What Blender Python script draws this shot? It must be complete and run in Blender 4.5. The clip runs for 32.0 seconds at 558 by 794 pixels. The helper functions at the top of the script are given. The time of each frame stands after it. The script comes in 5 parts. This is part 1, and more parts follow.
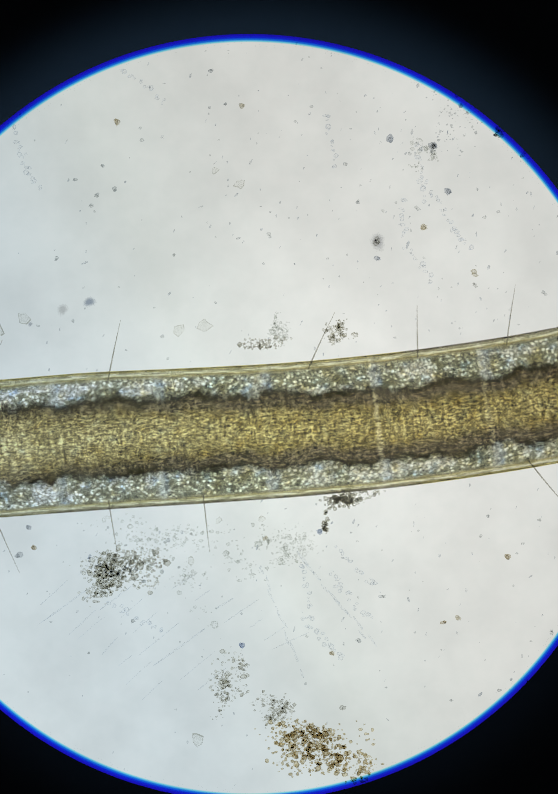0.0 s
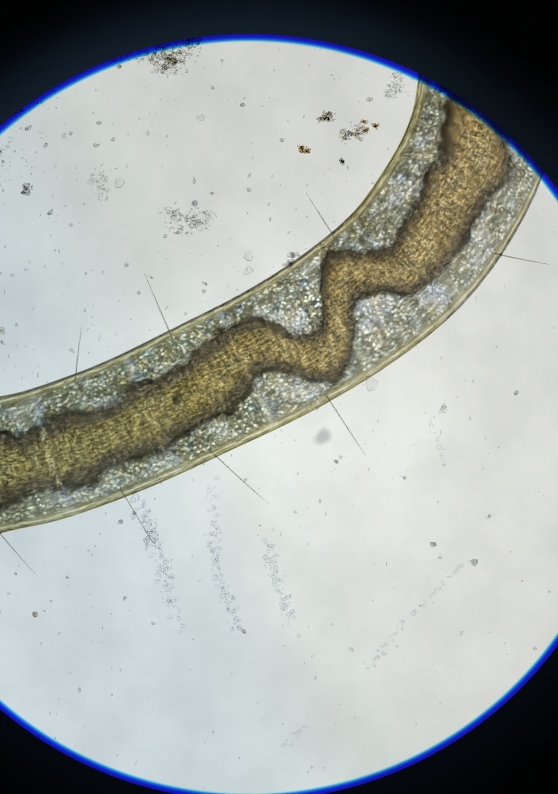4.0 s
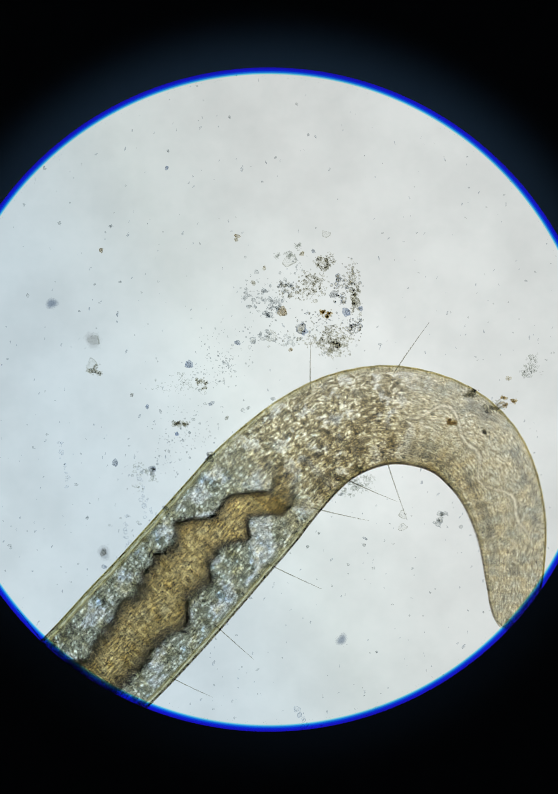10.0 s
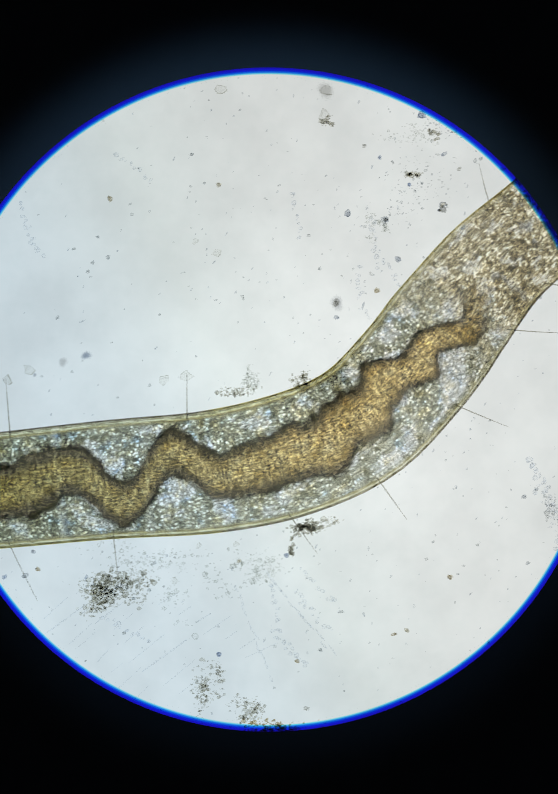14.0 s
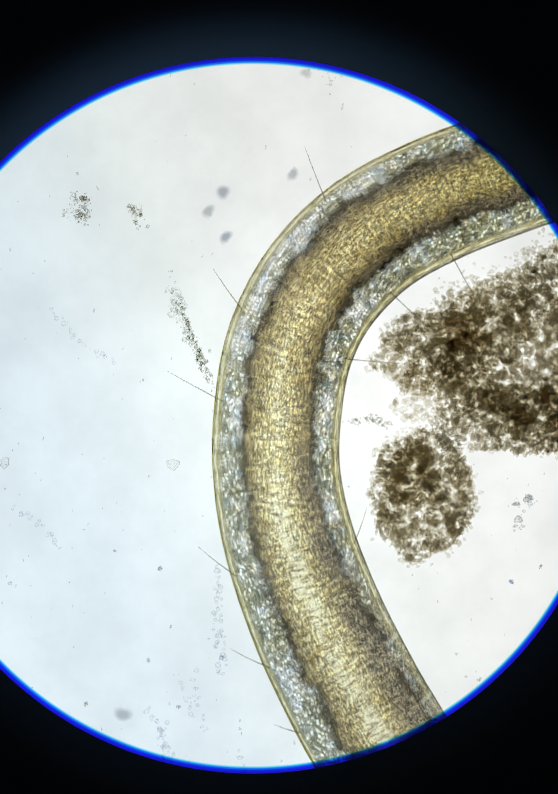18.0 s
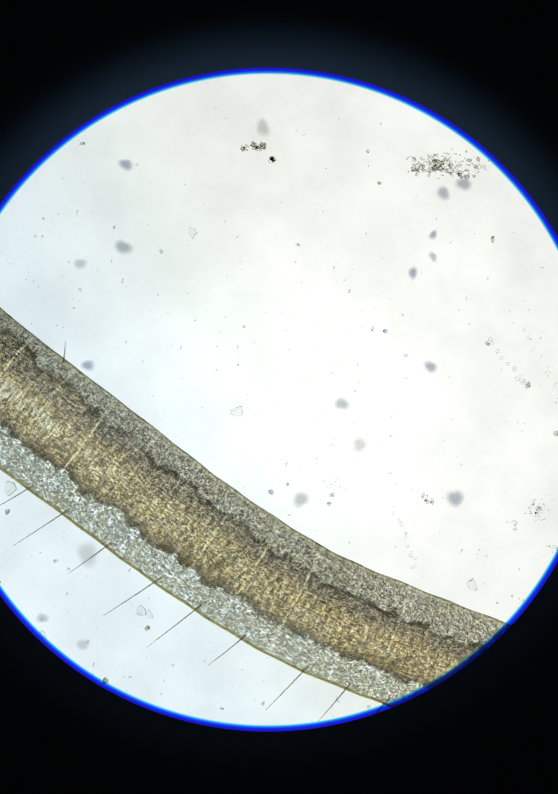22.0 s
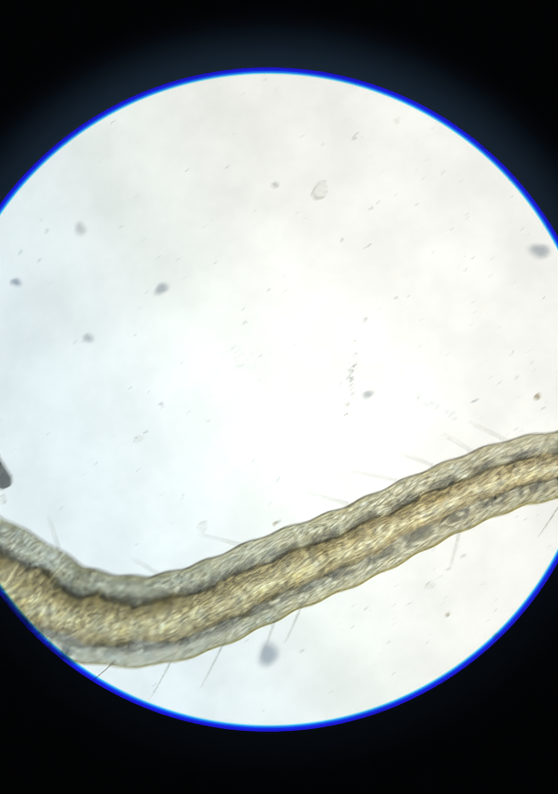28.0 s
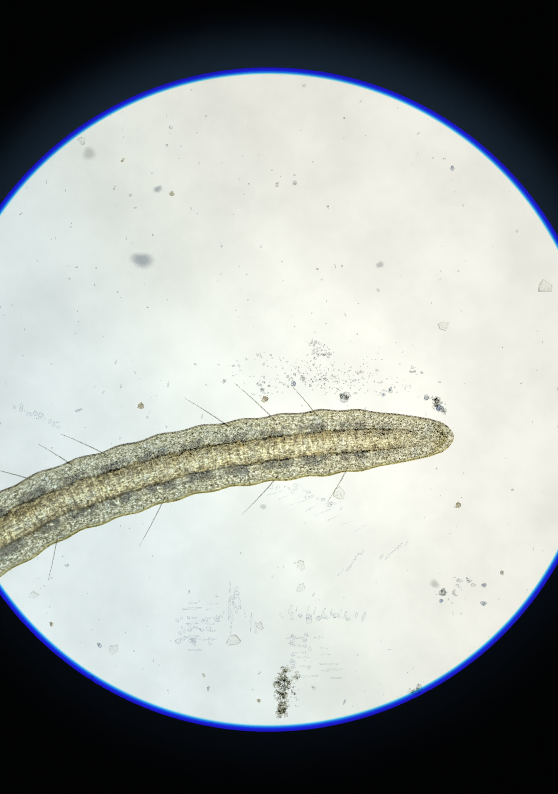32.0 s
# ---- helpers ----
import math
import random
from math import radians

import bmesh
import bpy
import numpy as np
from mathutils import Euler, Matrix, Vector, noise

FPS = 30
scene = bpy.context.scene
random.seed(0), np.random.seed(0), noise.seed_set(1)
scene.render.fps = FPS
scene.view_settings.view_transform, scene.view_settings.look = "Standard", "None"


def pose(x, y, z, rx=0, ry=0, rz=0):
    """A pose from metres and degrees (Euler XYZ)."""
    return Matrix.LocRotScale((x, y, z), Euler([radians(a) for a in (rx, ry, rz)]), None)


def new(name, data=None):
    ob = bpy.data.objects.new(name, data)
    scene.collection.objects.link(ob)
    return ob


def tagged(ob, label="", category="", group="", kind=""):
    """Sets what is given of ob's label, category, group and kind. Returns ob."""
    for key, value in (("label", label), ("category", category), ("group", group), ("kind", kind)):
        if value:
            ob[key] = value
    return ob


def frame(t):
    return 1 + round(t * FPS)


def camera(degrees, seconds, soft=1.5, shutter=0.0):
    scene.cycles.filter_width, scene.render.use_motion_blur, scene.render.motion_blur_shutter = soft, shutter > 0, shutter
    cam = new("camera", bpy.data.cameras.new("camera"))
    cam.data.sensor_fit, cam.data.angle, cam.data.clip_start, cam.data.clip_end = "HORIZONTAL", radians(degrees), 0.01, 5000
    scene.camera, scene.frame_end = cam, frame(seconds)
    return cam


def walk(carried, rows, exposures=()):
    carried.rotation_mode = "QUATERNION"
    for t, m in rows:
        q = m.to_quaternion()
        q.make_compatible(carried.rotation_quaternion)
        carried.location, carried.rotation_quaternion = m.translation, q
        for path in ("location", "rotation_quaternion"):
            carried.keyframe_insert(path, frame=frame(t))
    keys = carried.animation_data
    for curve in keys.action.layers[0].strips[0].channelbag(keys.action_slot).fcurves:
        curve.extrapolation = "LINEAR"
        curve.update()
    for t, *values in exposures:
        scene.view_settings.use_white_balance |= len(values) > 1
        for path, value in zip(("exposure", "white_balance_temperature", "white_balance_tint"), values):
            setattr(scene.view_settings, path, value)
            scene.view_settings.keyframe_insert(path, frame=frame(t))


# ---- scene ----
# The view down a compound microscope at 100x, built at its apparent size: 0.14 m of slide across the field,
# the picture 0.30 m below the eye. U is one unit of the plan in metres.
U = 0.00014
EYE = 0.30
LENGTH = 8107.0      # the worm, head to tail, in plan units


# seconds, the axis over the slide (x, down), closeness, and the field stop (x, down, height)
PATH = [
    (0, 0, 0, 0.8703, -42.2, 29.2, 0.0463),
    (0.5, 95.7, -24.8, 0.8703, 53.5, 4.4, 0.0463),
    (1, 202.9, -59.5, 0.8703, 160.7, -30.3, 0.0463),
    (1.5, 271.8, -71, 0.8703, 229.6, -41.8, 0.0463),
    (2, 376.7, -90.4, 0.8703, 334.5, -61.2, 0.0463),
    (2.5, 502.1, -83, 0.8703, 459.9, -53.8, 0.0463),
    (3, 632.3, -59.8, 0.8703, 590.1, -30.7, 0.0463),
    (3.5, 771.2, -92.6, 0.8703, 728.9, -63.4, 0.0463),
    (3.6, 775, -92.8, 0.8703, 732.8, -63.7, 0.0463),
    (4, 810.7, -98.9, 0.8703, 768.5, -69.8, 0.0463),
    (4.5, 811.8, -152.5, 0.8703, 769.5, -123.3, 0.0463),
    (6.5, 683.7, -711.5, 0.8703, 641.5, -682.3, 0.0463),
    (7, 483.2, -790.1, 0.8703, 443, -761.1, 0.047),
    (7.2, 471.6, -835.3, 0.9287, 439.1, -818.1, 0.0491),
    (7.4, 477.2, -846.1, 0.9954, 459, -841.2, 0.0517),
    (7.5, 474.2, -855.9, 0.9962, 456.3, -851.1, 0.0517),
    (8, 488.5, -896.6, 1, 472, -892.5, 0.0519),
    (8.5, 475.7, -975.5, 1, 459.1, -971.4, 0.0519),
    (9, 499.9, -901.2, 1, 483.4, -897, 0.0519),
    (9.1, 491.8, -835.4, 1, 475.3, -831.2, 0.0519),
    (9.5, 447.8, -630.6, 1, 431.2, -626.4, 0.0519),
    (10, 513.5, -572.8, 1, 497, -568.6, 0.0519),
    (10.5, 553.1, -430.7, 0.9939, 531.7, -423.3, 0.0516),
    (11, 558.3, -351.3, 0.9939, 537, -343.9, 0.0516),
    (11.5, 546.1, -239.7, 0.9969, 527.2, -233.9, 0.0517),
    (12, 583.2, -200.8, 1, 566.7, -196.7, 0.0519),
    (12.5, 604.7, -186, 1, 588.2, -181.9, 0.0519),
    (13, 470.8, -97.8, 1, 454.3, -93.6, 0.0519),
    (13.5, 275.4, -102.9, 1, 258.9, -98.8, 0.0519),
    (14, 55, -81.2, 1, 38.4, -77, 0.0519),
    (14.5, -215, 6.2, 0.9924, -238.8, 14.4, 0.0515),
    (14.7, -412.3, 78.5, 0.9954, -433.6, 85, 0.0517),
    (14.9, -586.5, 109, 0.9985, -605.1, 113.9, 0.0518),
    (15, -710, 139.2, 1, -727.4, 143.4, 0.0519),
    (15.5, -1138.9, 164.7, 0.9804, -1164, 176.1, 0.0509),
    (17.5, -1883.6, 445, 0.9476, -1917.9, 467.7, 0.0501),
    (18, -1952.5, 641.3, 0.93, -1991.5, 668.9, 0.0491),
    (18.5, -1895.1, 716, 0.9307, -1934.2, 744, 0.0492),
    (19, -1897.9, 879.8, 0.9313, -1937, 908.2, 0.0492),
    (19.2, -1964.6, 1190.8, 0.9356, -2002.1, 1218.7, 0.0494),
    (19.5, -1896.2, 1391.7, 0.9421, -1931.1, 1418.9, 0.0498),
    (20, -1732, 1545.9, 1, -1750.2, 1550, 0.0519),
    (20.5, -1630, 1765.8, 1, -1648.1, 1769.9, 0.0519),
    (21, -1408.3, 1771.8, 1, -1426.4, 1775.9, 0.0519),
    (21.2, -1283.4, 1953.2, 1, -1301.5, 1957.4, 0.0519),
    (21.5, -1128.7, 2008.4, 1, -1146.7, 2012.6, 0.0519),
    (22, -863.7, 1783.4, 1, -881.6, 1787.6, 0.0519),
    (22.5, -837.6, 1796.2, 1, -855.4, 1800.3, 0.0519),
    (22.8, -888.6, 2091.1, 1, -906.5, 2095.2, 0.0519),
    (23, -877.8, 2165.1, 1, -895.6, 2169.2, 0.0519),
    (23.5, -664.3, 2109.2, 1, -682, 2113.3, 0.0519),
    (24, -702.7, 2076.1, 1, -720.3, 2080.2, 0.0519),
    (24.5, -701.6, 2077.8, 1, -719.2, 2081.9, 0.0519),
    (25, -693.5, 2080.9, 1, -711, 2085, 0.0519),
    (25.5, -433.8, 2236.2, 1, -451.3, 2240.4, 0.0519),
    (27.5, 224, 2434, 1, 206.8, 2438.1, 0.0519),
    (27.6, 281.7, 2458.2, 1, 264.6, 2462.3, 0.0519),
    (28, 794.2, 2301.1, 1, 777.1, 2305.2, 0.0519),
    (28.1, 904.7, 2205.1, 1, 887.6, 2209.2, 0.0519),
    (28.4, 1124.8, 2076.8, 1, 1107.8, 2081, 0.0519),
    (28.5, 1152.7, 2090.1, 1, 1135.7, 2094.2, 0.0519),
    (29, 1457.2, 2251.6, 1, 1440.3, 2255.8, 0.0519),
    (29.5, 1662.9, 2260, 1, 1646, 2264.1, 0.0519),
    (30, 1579.3, 2282.7, 1, 1562.5, 2286.8, 0.0519),
    (30.5, 1579.1, 2282.7, 1, 1562.3, 2286.8, 0.0519),
    (31, 1577.6, 2282.9, 1, 1560.9, 2287, 0.0519),
    (31.5, 1576, 2282.7, 1, 1559.4, 2286.9, 0.0519),
    (32, 1576, 2282.7, 1, 1559.4, 2286.9, 0.0519),
]


def scope(t):
    """The microscope's axis over the slide, and its size in the picture, at t seconds."""
    ts = [r[0] for r in PATH]
    return [float(np.interp(t, ts, [r[i] for r in PATH])) for i in (1, 2, 3, 4, 5)]


cam = camera(2 * math.degrees(math.atan(551 * U / EYE)), 32.0, soft=0.8, shutter=0.2)
walk(cam, [(r[0], pose(r[1] * U, -r[2] * U, EYE * r[3])) for r in PATH],
     exposures=[(0, -0.12, 6480, 4), (5.0, -0.12, 6480, 4), (7.0, -0.12, 6380, 3), (7.6, -0.02, 6260, 3), (8.0, 0.08, 6260, 3), (8.5, 0.04, 6260, 3), (9.0, -0.10, 6250, 3.2), (10.5, -0.08, 6230, 3), (12.4, -0.05, 6230, 3), (13.0, 0.0, 6260, 3.5), (13.5, 0.0, 6260, 3.5), (14.3, -0.06, 6260, 3.5), (14.9, 0.12, 6280, 4), (15.6, 0.22, 6320, 5),
                (19.0, 0.24, 6320, 5), (20.0, 0.29, 6400, 5), (22.0, 0.30, 6450, 4), (28.0, 0.31, 6540, 4), (29.5, 0.20, 6750, 3), (32, 0.18, 6750, 3)])

scene.cycles.transparent_max_bounces = 48

# ---- light: the lamp under the stage, and a dim room above the eyepiece ----
world = bpy.data.worlds.new("room")
scene.world = world
world.use_nodes = True
world.node_tree.nodes["Background"].inputs[0].default_value = (0.5, 0.56, 0.68, 1)
world.node_tree.nodes["Background"].inputs[1].default_value = 0.38


# ---- materials ----
class Nodes:
    """Short names for the nodes of one material."""

    def __init__(self, name):
        self.mat = bpy.data.materials.new(name)
        self.mat.use_nodes = True
        self.tree = self.mat.node_tree
        self.tree.nodes.clear()
        self.out = self.tree.nodes.new("ShaderNodeOutputMaterial")

    def put(self, socket, value):
        if isinstance(value, bpy.types.NodeSocket):
            self.tree.links.new(value, socket)
        elif value is not None:
            if socket.type == "RGBA" and len(value) == 3:
                value = (*value, 1)
            socket.default_value = value

    def node(self, kind, **sets):
        n = self.tree.nodes.new("ShaderNode" + kind)
        for k, v in sets.items():
            setattr(n, k, v)
        return n

    def math(self, op, a, b=None, c=None):
        n = self.node("Math", operation=op)
        for s, v in zip(n.inputs, (a, b, c)):
            self.put(s, v)
        return n.outputs[0]

    def span(self, x, a, b, lo=0.0, hi=1.0):
        n = self.node("MapRange", interpolation_type="SMOOTHSTEP")
        for i, v in enumerate((x, a, b, lo, hi)):
            self.put(n.inputs[i], v)
        return n.outputs[0]

    def mix(self, f, a, b, how="MIX"):
        n = self.node("MixRGB", blend_type=how)
        for s, v in zip(n.inputs, (f, a, b)):
            self.put(s, v)
        return n.outputs[0]

    def noise(self, v, scale, detail=3.0, rough=0.55, warp=0.0):
        n = self.node("TexNoise")
        self.put(n.inputs["Vector"], v)
        n.inputs["Scale"].default_value, n.inputs["Detail"].default_value = scale, detail
        n.inputs["Roughness"].default_value, n.inputs["Distortion"].default_value = rough, warp
        return n.outputs[0]

    def cells(self, v, scale, feature="F1"):
        n = self.node("TexVoronoi", feature=feature)
        self.put(n.inputs["Vector"], v)
        n.inputs["Scale"].default_value = scale
        return n.outputs["Distance"]

    def ramp(self, f, stops):
        n = self.node("ValToRGB")
        e = n.color_ramp.elements
        while len(e) < len(stops):
            e.new(0.5)
        for el, (p, c) in zip(e, stops):
            el.position, el.color = p, (*c, 1)
        self.put(n.inputs[0], f)
        return n.outputs[0]

    def attr(self, name):
        return self.node("Attribute", attribute_name=name).outputs

    def scaled(self, v, by):
        n = self.node("Mapping")
        self.put(n.inputs["Vector"], v)
        n.inputs["Scale"].default_value = by
        return n.outputs[0]

    def coords(self):
        return self.node("TexCoord").outputs["Object"]

    def power(self, colour, w):
        sep, com = self.node("SeparateColor"), self.node("CombineColor")
        self.put(sep.inputs[0], colour)
        for i in range(3):
            self.put(com.inputs[i], self.math("POWER", self.math("MINIMUM", sep.outputs[i], 1.0), w))
        return com.outputs[0]

    def clear(self, colour):
        n = self.node("BsdfTransparent")
        self.put(n.inputs[0], colour)
        return n.outputs[0]

    def blend(self, f, a, b):
        n = self.node("MixShader")
        for s, v in zip(n.inputs, (f, a, b)):
            self.put(s, v)
        return n.outputs[0]

    def principled(self, colour, rough=0.6, **more):
        n = self.node("BsdfPrincipled")
        self.put(n.inputs["Base Color"], colour)
        self.put(n.inputs["Roughness"], rough)
        for k, v in more.items():
            self.put(n.inputs[k.replace("_", " ")], v)
        return n.outputs[0]

    def end(self, shader):
        self.put(self.out.inputs["Surface"], shader)
        return self.mat


def lamp_material():
    """Frosted glass over the lamp: bright in the middle, cool at one side, faintly mottled."""
    g = Nodes("lamp_glass")
    v = g.coords()
    sep = g.node("SeparateXYZ")
    g.put(sep.inputs[0], v)
    x, y = sep.outputs[0], sep.outputs[1]
    r = g.math("SQRT", g.math("ADD", g.math("POWER", g.math("SUBTRACT", x, 0.015), 2.0), g.math("POWER", g.math("ADD", y, 0.008), 2.0)))
    level = g.math("MULTIPLY", g.span(r, 0.0, 0.11, 0.90, 0.745), g.span(g.math("SUBTRACT", x, y), -0.15, -0.02, 0.935, 1.0))
    cloud = g.span(g.noise(v, 30, 4, 0.55), 0.3, 0.7, 0.93, 1.045)
    spot = g.span(g.cells(v, 17, "SMOOTH_F1"), 0.02, 0.22, 0.94, 1.0)
    tone = g.ramp(g.span(g.math("ADD", x, g.math("MULTIPLY", y, 0.45)), -0.09, 0.06), [(0.0, (0.905, 0.985, 1.052)), (0.5, (0.975, 1.0, 0.985)), (1.0, (1.03, 1.0, 0.975))])
    e = g.node("Emission")
    g.put(e.inputs[0], tone)
    g.put(e.inputs[1], g.math("MULTIPLY", level, g.math("MULTIPLY", cloud, spot)))
    return g.end(e.outputs[0])


def matt_black(name, c=(0.006, 0.008, 0.012)):
    g = Nodes(name)
    n = g.noise(g.coords(), 120, 4)
    return g.end(g.principled(g.mix(g.span(n, 0.3, 0.7), c, tuple(2.0 * q for q in c)), 0.75, Specular_IOR_Level=0.1))


def tint(name, colour, haze=0.0):
    """A clear thing of one colour."""
    g = Nodes(name)
    n = g.noise(g.coords(), 300, 3)
    return g.end(g.clear(g.mix(g.span(n, 0.3, 0.7), colour, tuple(min(1, 1.06 * c) for c in colour))))


def wall_material():
    """The worm's see-through wall and the granules behind it. A piece thins out at both ends, so that neighbours blend."""
    g = Nodes("body_wall")
    rest, fade, side, along = g.attr("rest")[1], g.attr("fade")[2], g.attr("side")[2], g.attr("along")[2]
    deep, over = g.attr("inward")[2], g.math("ABSOLUTE", g.attr("across_gut")[2])
    edge = g.math("ABSOLUTE", side)
    patch = g.noise(rest, 95, 3, 0.6)
    blot = g.noise(rest, 330, 2, 0.6)
    grit = g.math("ADD", g.math("MULTIPLY", g.noise(rest, 700, 1, 0.5, 0.4), 0.22), g.math("ADD", g.math("MULTIPLY", g.noise(rest, 1500, 2, 0.6), 0.46), g.math("MULTIPLY", g.noise(rest, 2900, 1, 0.5), 0.32)))
    fibre = g.noise(g.scaled(rest, (0.42, 1, 1)), 2050, 2, 0.55, 0.7)
    long = g.math("ADD", g.math("MULTIPLY", fibre, 0.62), g.math("MULTIPLY", g.noise(g.scaled(rest, (0.7, 1, 1)), 2900, 1, 0.5, 0.3), 0.38))
    worms = g.math("ADD", g.math("MULTIPLY", g.noise(g.scaled(rest, (0.7, 1, 1)), 950, 2, 0.55, 1.1), 0.62), g.math("MULTIPLY", fibre, 0.38))
    place = g.node("SeparateXYZ")
    g.put(place.inputs[0], rest)
    sx, sy = place.outputs[0], place.outputs[1]
    # small beads, packed
    tiny = g.node("TexVoronoi", feature="F1")
    g.put(tiny.inputs["Vector"], g.scaled(rest, (0.85, 1, 1)))
    tiny.inputs["Scale"].default_value, tiny.inputs["Randomness"].default_value = 1150, 0.95
    bead = g.span(tiny.outputs["Distance"], 0.52, 0.22)
    wob = g.math("ADD", along, g.math("MULTIPLY", g.math("SUBTRACT", patch, 0.5), 0.02))
    # loose round cells in the body fluid
    vor = g.node("TexVoronoi", feature="F1")
    g.put(vor.inputs["Vector"], rest)
    vor.inputs["Scale"].default_value, vor.inputs["Randomness"].default_value = 560, 0.9
    dist, pick = vor.outputs["Distance"], vor.outputs["Color"]
    ring = g.math("MULTIPLY", g.span(dist, 0.24, 0.33), g.span(dist, 0.50, 0.40))
    # packed granules
    mash = g.math("ADD", g.math("MULTIPLY", grit, 0.62), g.math("MULTIPLY", g.math("ADD", g.math("MULTIPLY", bead, 0.34), 0.33), 0.38))
    coelom = g.ramp(mash, [(0.375, (0.17, 0.165, 0.12)), (0.45, (0.42, 0.42, 0.33)), (0.52, (0.74, 0.74, 0.64)), (0.60, (1.0, 1.0, 0.97))])
    coelom = g.mix(g.math("MULTIPLY", ring, 0.35), coelom, (0.20, 0.20, 0.15))
    coelom = g.mix(1.0, coelom, g.ramp(blot, [(0.36, (0.62, 0.61, 0.53)), (0.56, (1.08, 1.08, 1.08))]), "MULTIPLY")
    # clear pockets packed with round cells
    few = g.span(pick, 0.40, 0.46)
    pocket = g.mix(bead, g.mix(g.span(grit, 0.42, 0.58), (0.42, 0.42, 0.38), (0.86, 0.86, 0.86)), (1.0, 1.0, 1.0))
    pocket = g.mix(g.math("MULTIPLY", few, g.math("MULTIPLY", ring, 0.55)), pocket, (0.26, 0.26, 0.23))
    clear = g.math("MULTIPLY", g.span(g.noise(g.scaled(rest, (0.8, 1, 1)), 105, 3, 0.6), 0.505, 0.56), g.math("MULTIPLY", g.span(deep, 14, 24), g.span(along, 0.56, 0.46, 0.25, 0.80)))
    coelom = g.mix(clear, coelom, pocket)
    olive = g.math("MULTIPLY", g.span(along, 0.20, 0.24), g.span(along, 0.37, 0.33))
    coelom = g.mix(g.math("MULTIPLY", olive, 0.8), coelom, g.mix(1.0, coelom, (0.78, 0.78, 0.64), "MULTIPLY"))
    # dark haze painted beside the gut, standing in for its soft shadow
    coelom = g.mix(g.math("MULTIPLY", g.math("MULTIPLY", g.span(over, 1.32, 1.0), g.span(blot, 0.32, 0.54)), 0.55), coelom, (0.16, 0.15, 0.11))
    # head, throat, tail
    dark = g.noise(rest, 130, 4, 0.65)
    head = g.ramp(long, [(0.34, (0.30, 0.26, 0.17)), (0.44, (0.52, 0.465, 0.335)), (0.53, (0.68, 0.625, 0.47)), (0.66, (0.98, 0.94, 0.80))])
    head = g.mix(1.0, head, g.ramp(g.noise(rest, 210, 3, 0.6), [(0.34, (0.82, 0.86, 0.92)), (0.5, (1, 1, 1)), (0.66, (1.10, 1.06, 0.98))]), "MULTIPLY")
    gland = g.math("MULTIPLY", g.math("MULTIPLY", g.span(g.math("ABSOLUTE", g.math("SUBTRACT", edge, 0.66)), 0.20, 0.08), g.span(dark, 0.49, 0.56)), g.span(along, 0.016, 0.028))
    head = g.mix(g.math("MULTIPLY", gland, 0.45), head, g.mix(grit, (0.05, 0.06, 0.07), (0.40, 0.38, 0.32)))
    core = g.math("MULTIPLY", g.span(edge, 0.5, 0.25), g.span(along, 0.03, 0.05))
    head = g.mix(g.math("MULTIPLY", core, 0.45), head, g.mix(g.span(long, 0.38, 0.6), (0.52, 0.43, 0.26), (1.0, 0.94, 0.76)))
    # the pale winding duct in the head
    duct = g.math("ABSOLUTE", g.math("SUBTRACT", sy, g.math("ADD", g.math("MULTIPLY", g.math("SINE", g.math("MULTIPLY", sx, 150.0)), 0.0034), g.math("MULTIPLY", g.math("SINE", g.math("MULTIPLY", sx, 410.0)), 0.0016))))
    span = g.math("MULTIPLY", g.span(along, 0.020, 0.032), g.span(along, 0.085, 0.070))
    head = g.mix(g.math("MULTIPLY", g.math("MULTIPLY", g.span(duct, 0.0012, 0.0007), span), 0.42), head, (0.30, 0.26, 0.18))
    head = g.mix(g.math("MULTIPLY", g.math("MULTIPLY", g.span(duct, 0.0006, 0.0002), span), g.span(long, 0.38, 0.56, 0.35, 0.80)), head, (0.96, 0.90, 0.74))
    throat = g.ramp(g.math("ADD", g.math("MULTIPLY", worms, 0.74), g.math("MULTIPLY", dark, 0.26)), [(0.385, (0.09, 0.07, 0.04)), (0.46, (0.31, 0.255, 0.15)), (0.525, (0.60, 0.53, 0.36)), (0.60, (1.0, 0.97, 0.84))])
    pale = g.span(g.noise(rest, 150, 3, 0.6), 0.53, 0.59)
    throat = g.mix(g.math("MULTIPLY", pale, 0.6), throat, g.mix(g.span(long, 0.36, 0.58), (0.55, 0.50, 0.40), (1.0, 0.99, 0.94)))
    clump = g.span(g.noise(g.scaled(rest, (1.3, 1, 1)), 230, 3, 0.6), 0.56, 0.62)
    throat = g.mix(g.math("MULTIPLY", clump, 0.45), throat, g.mix(g.span(grit, 0.4, 0.6), (0.045, 0.045, 0.05), (0.26, 0.23, 0.17)))
    grain_fine = g.math("ADD", g.math("MULTIPLY", g.noise(g.scaled(rest, (0.8, 1, 1)), 1500, 2, 0.6, 0.5), 0.6), g.math("MULTIPLY", g.noise(rest, 2700, 1), 0.4))
    tail = g.ramp(grit, [(0.37, (0.17, 0.165, 0.12)), (0.455, (0.34, 0.33, 0.255)), (0.53, (0.53, 0.525, 0.425)), (0.62, (0.90, 0.89, 0.80))])
    tail = g.mix(g.span(along, 0.80, 0.88), tail, g.ramp(grain_fine, [(0.39, (0.20, 0.19, 0.12)), (0.465, (0.41, 0.385, 0.26)), (0.525, (0.60, 0.57, 0.42)), (0.60, (0.95, 0.93, 0.80))]))
    c = g.mix(g.span(wob, 0.062, 0.082), head, throat)
    c = g.mix(g.span(wob, 0.108, 0.130), c, coelom)
    c = g.mix(g.span(wob, 0.46, 0.58), c, tail)
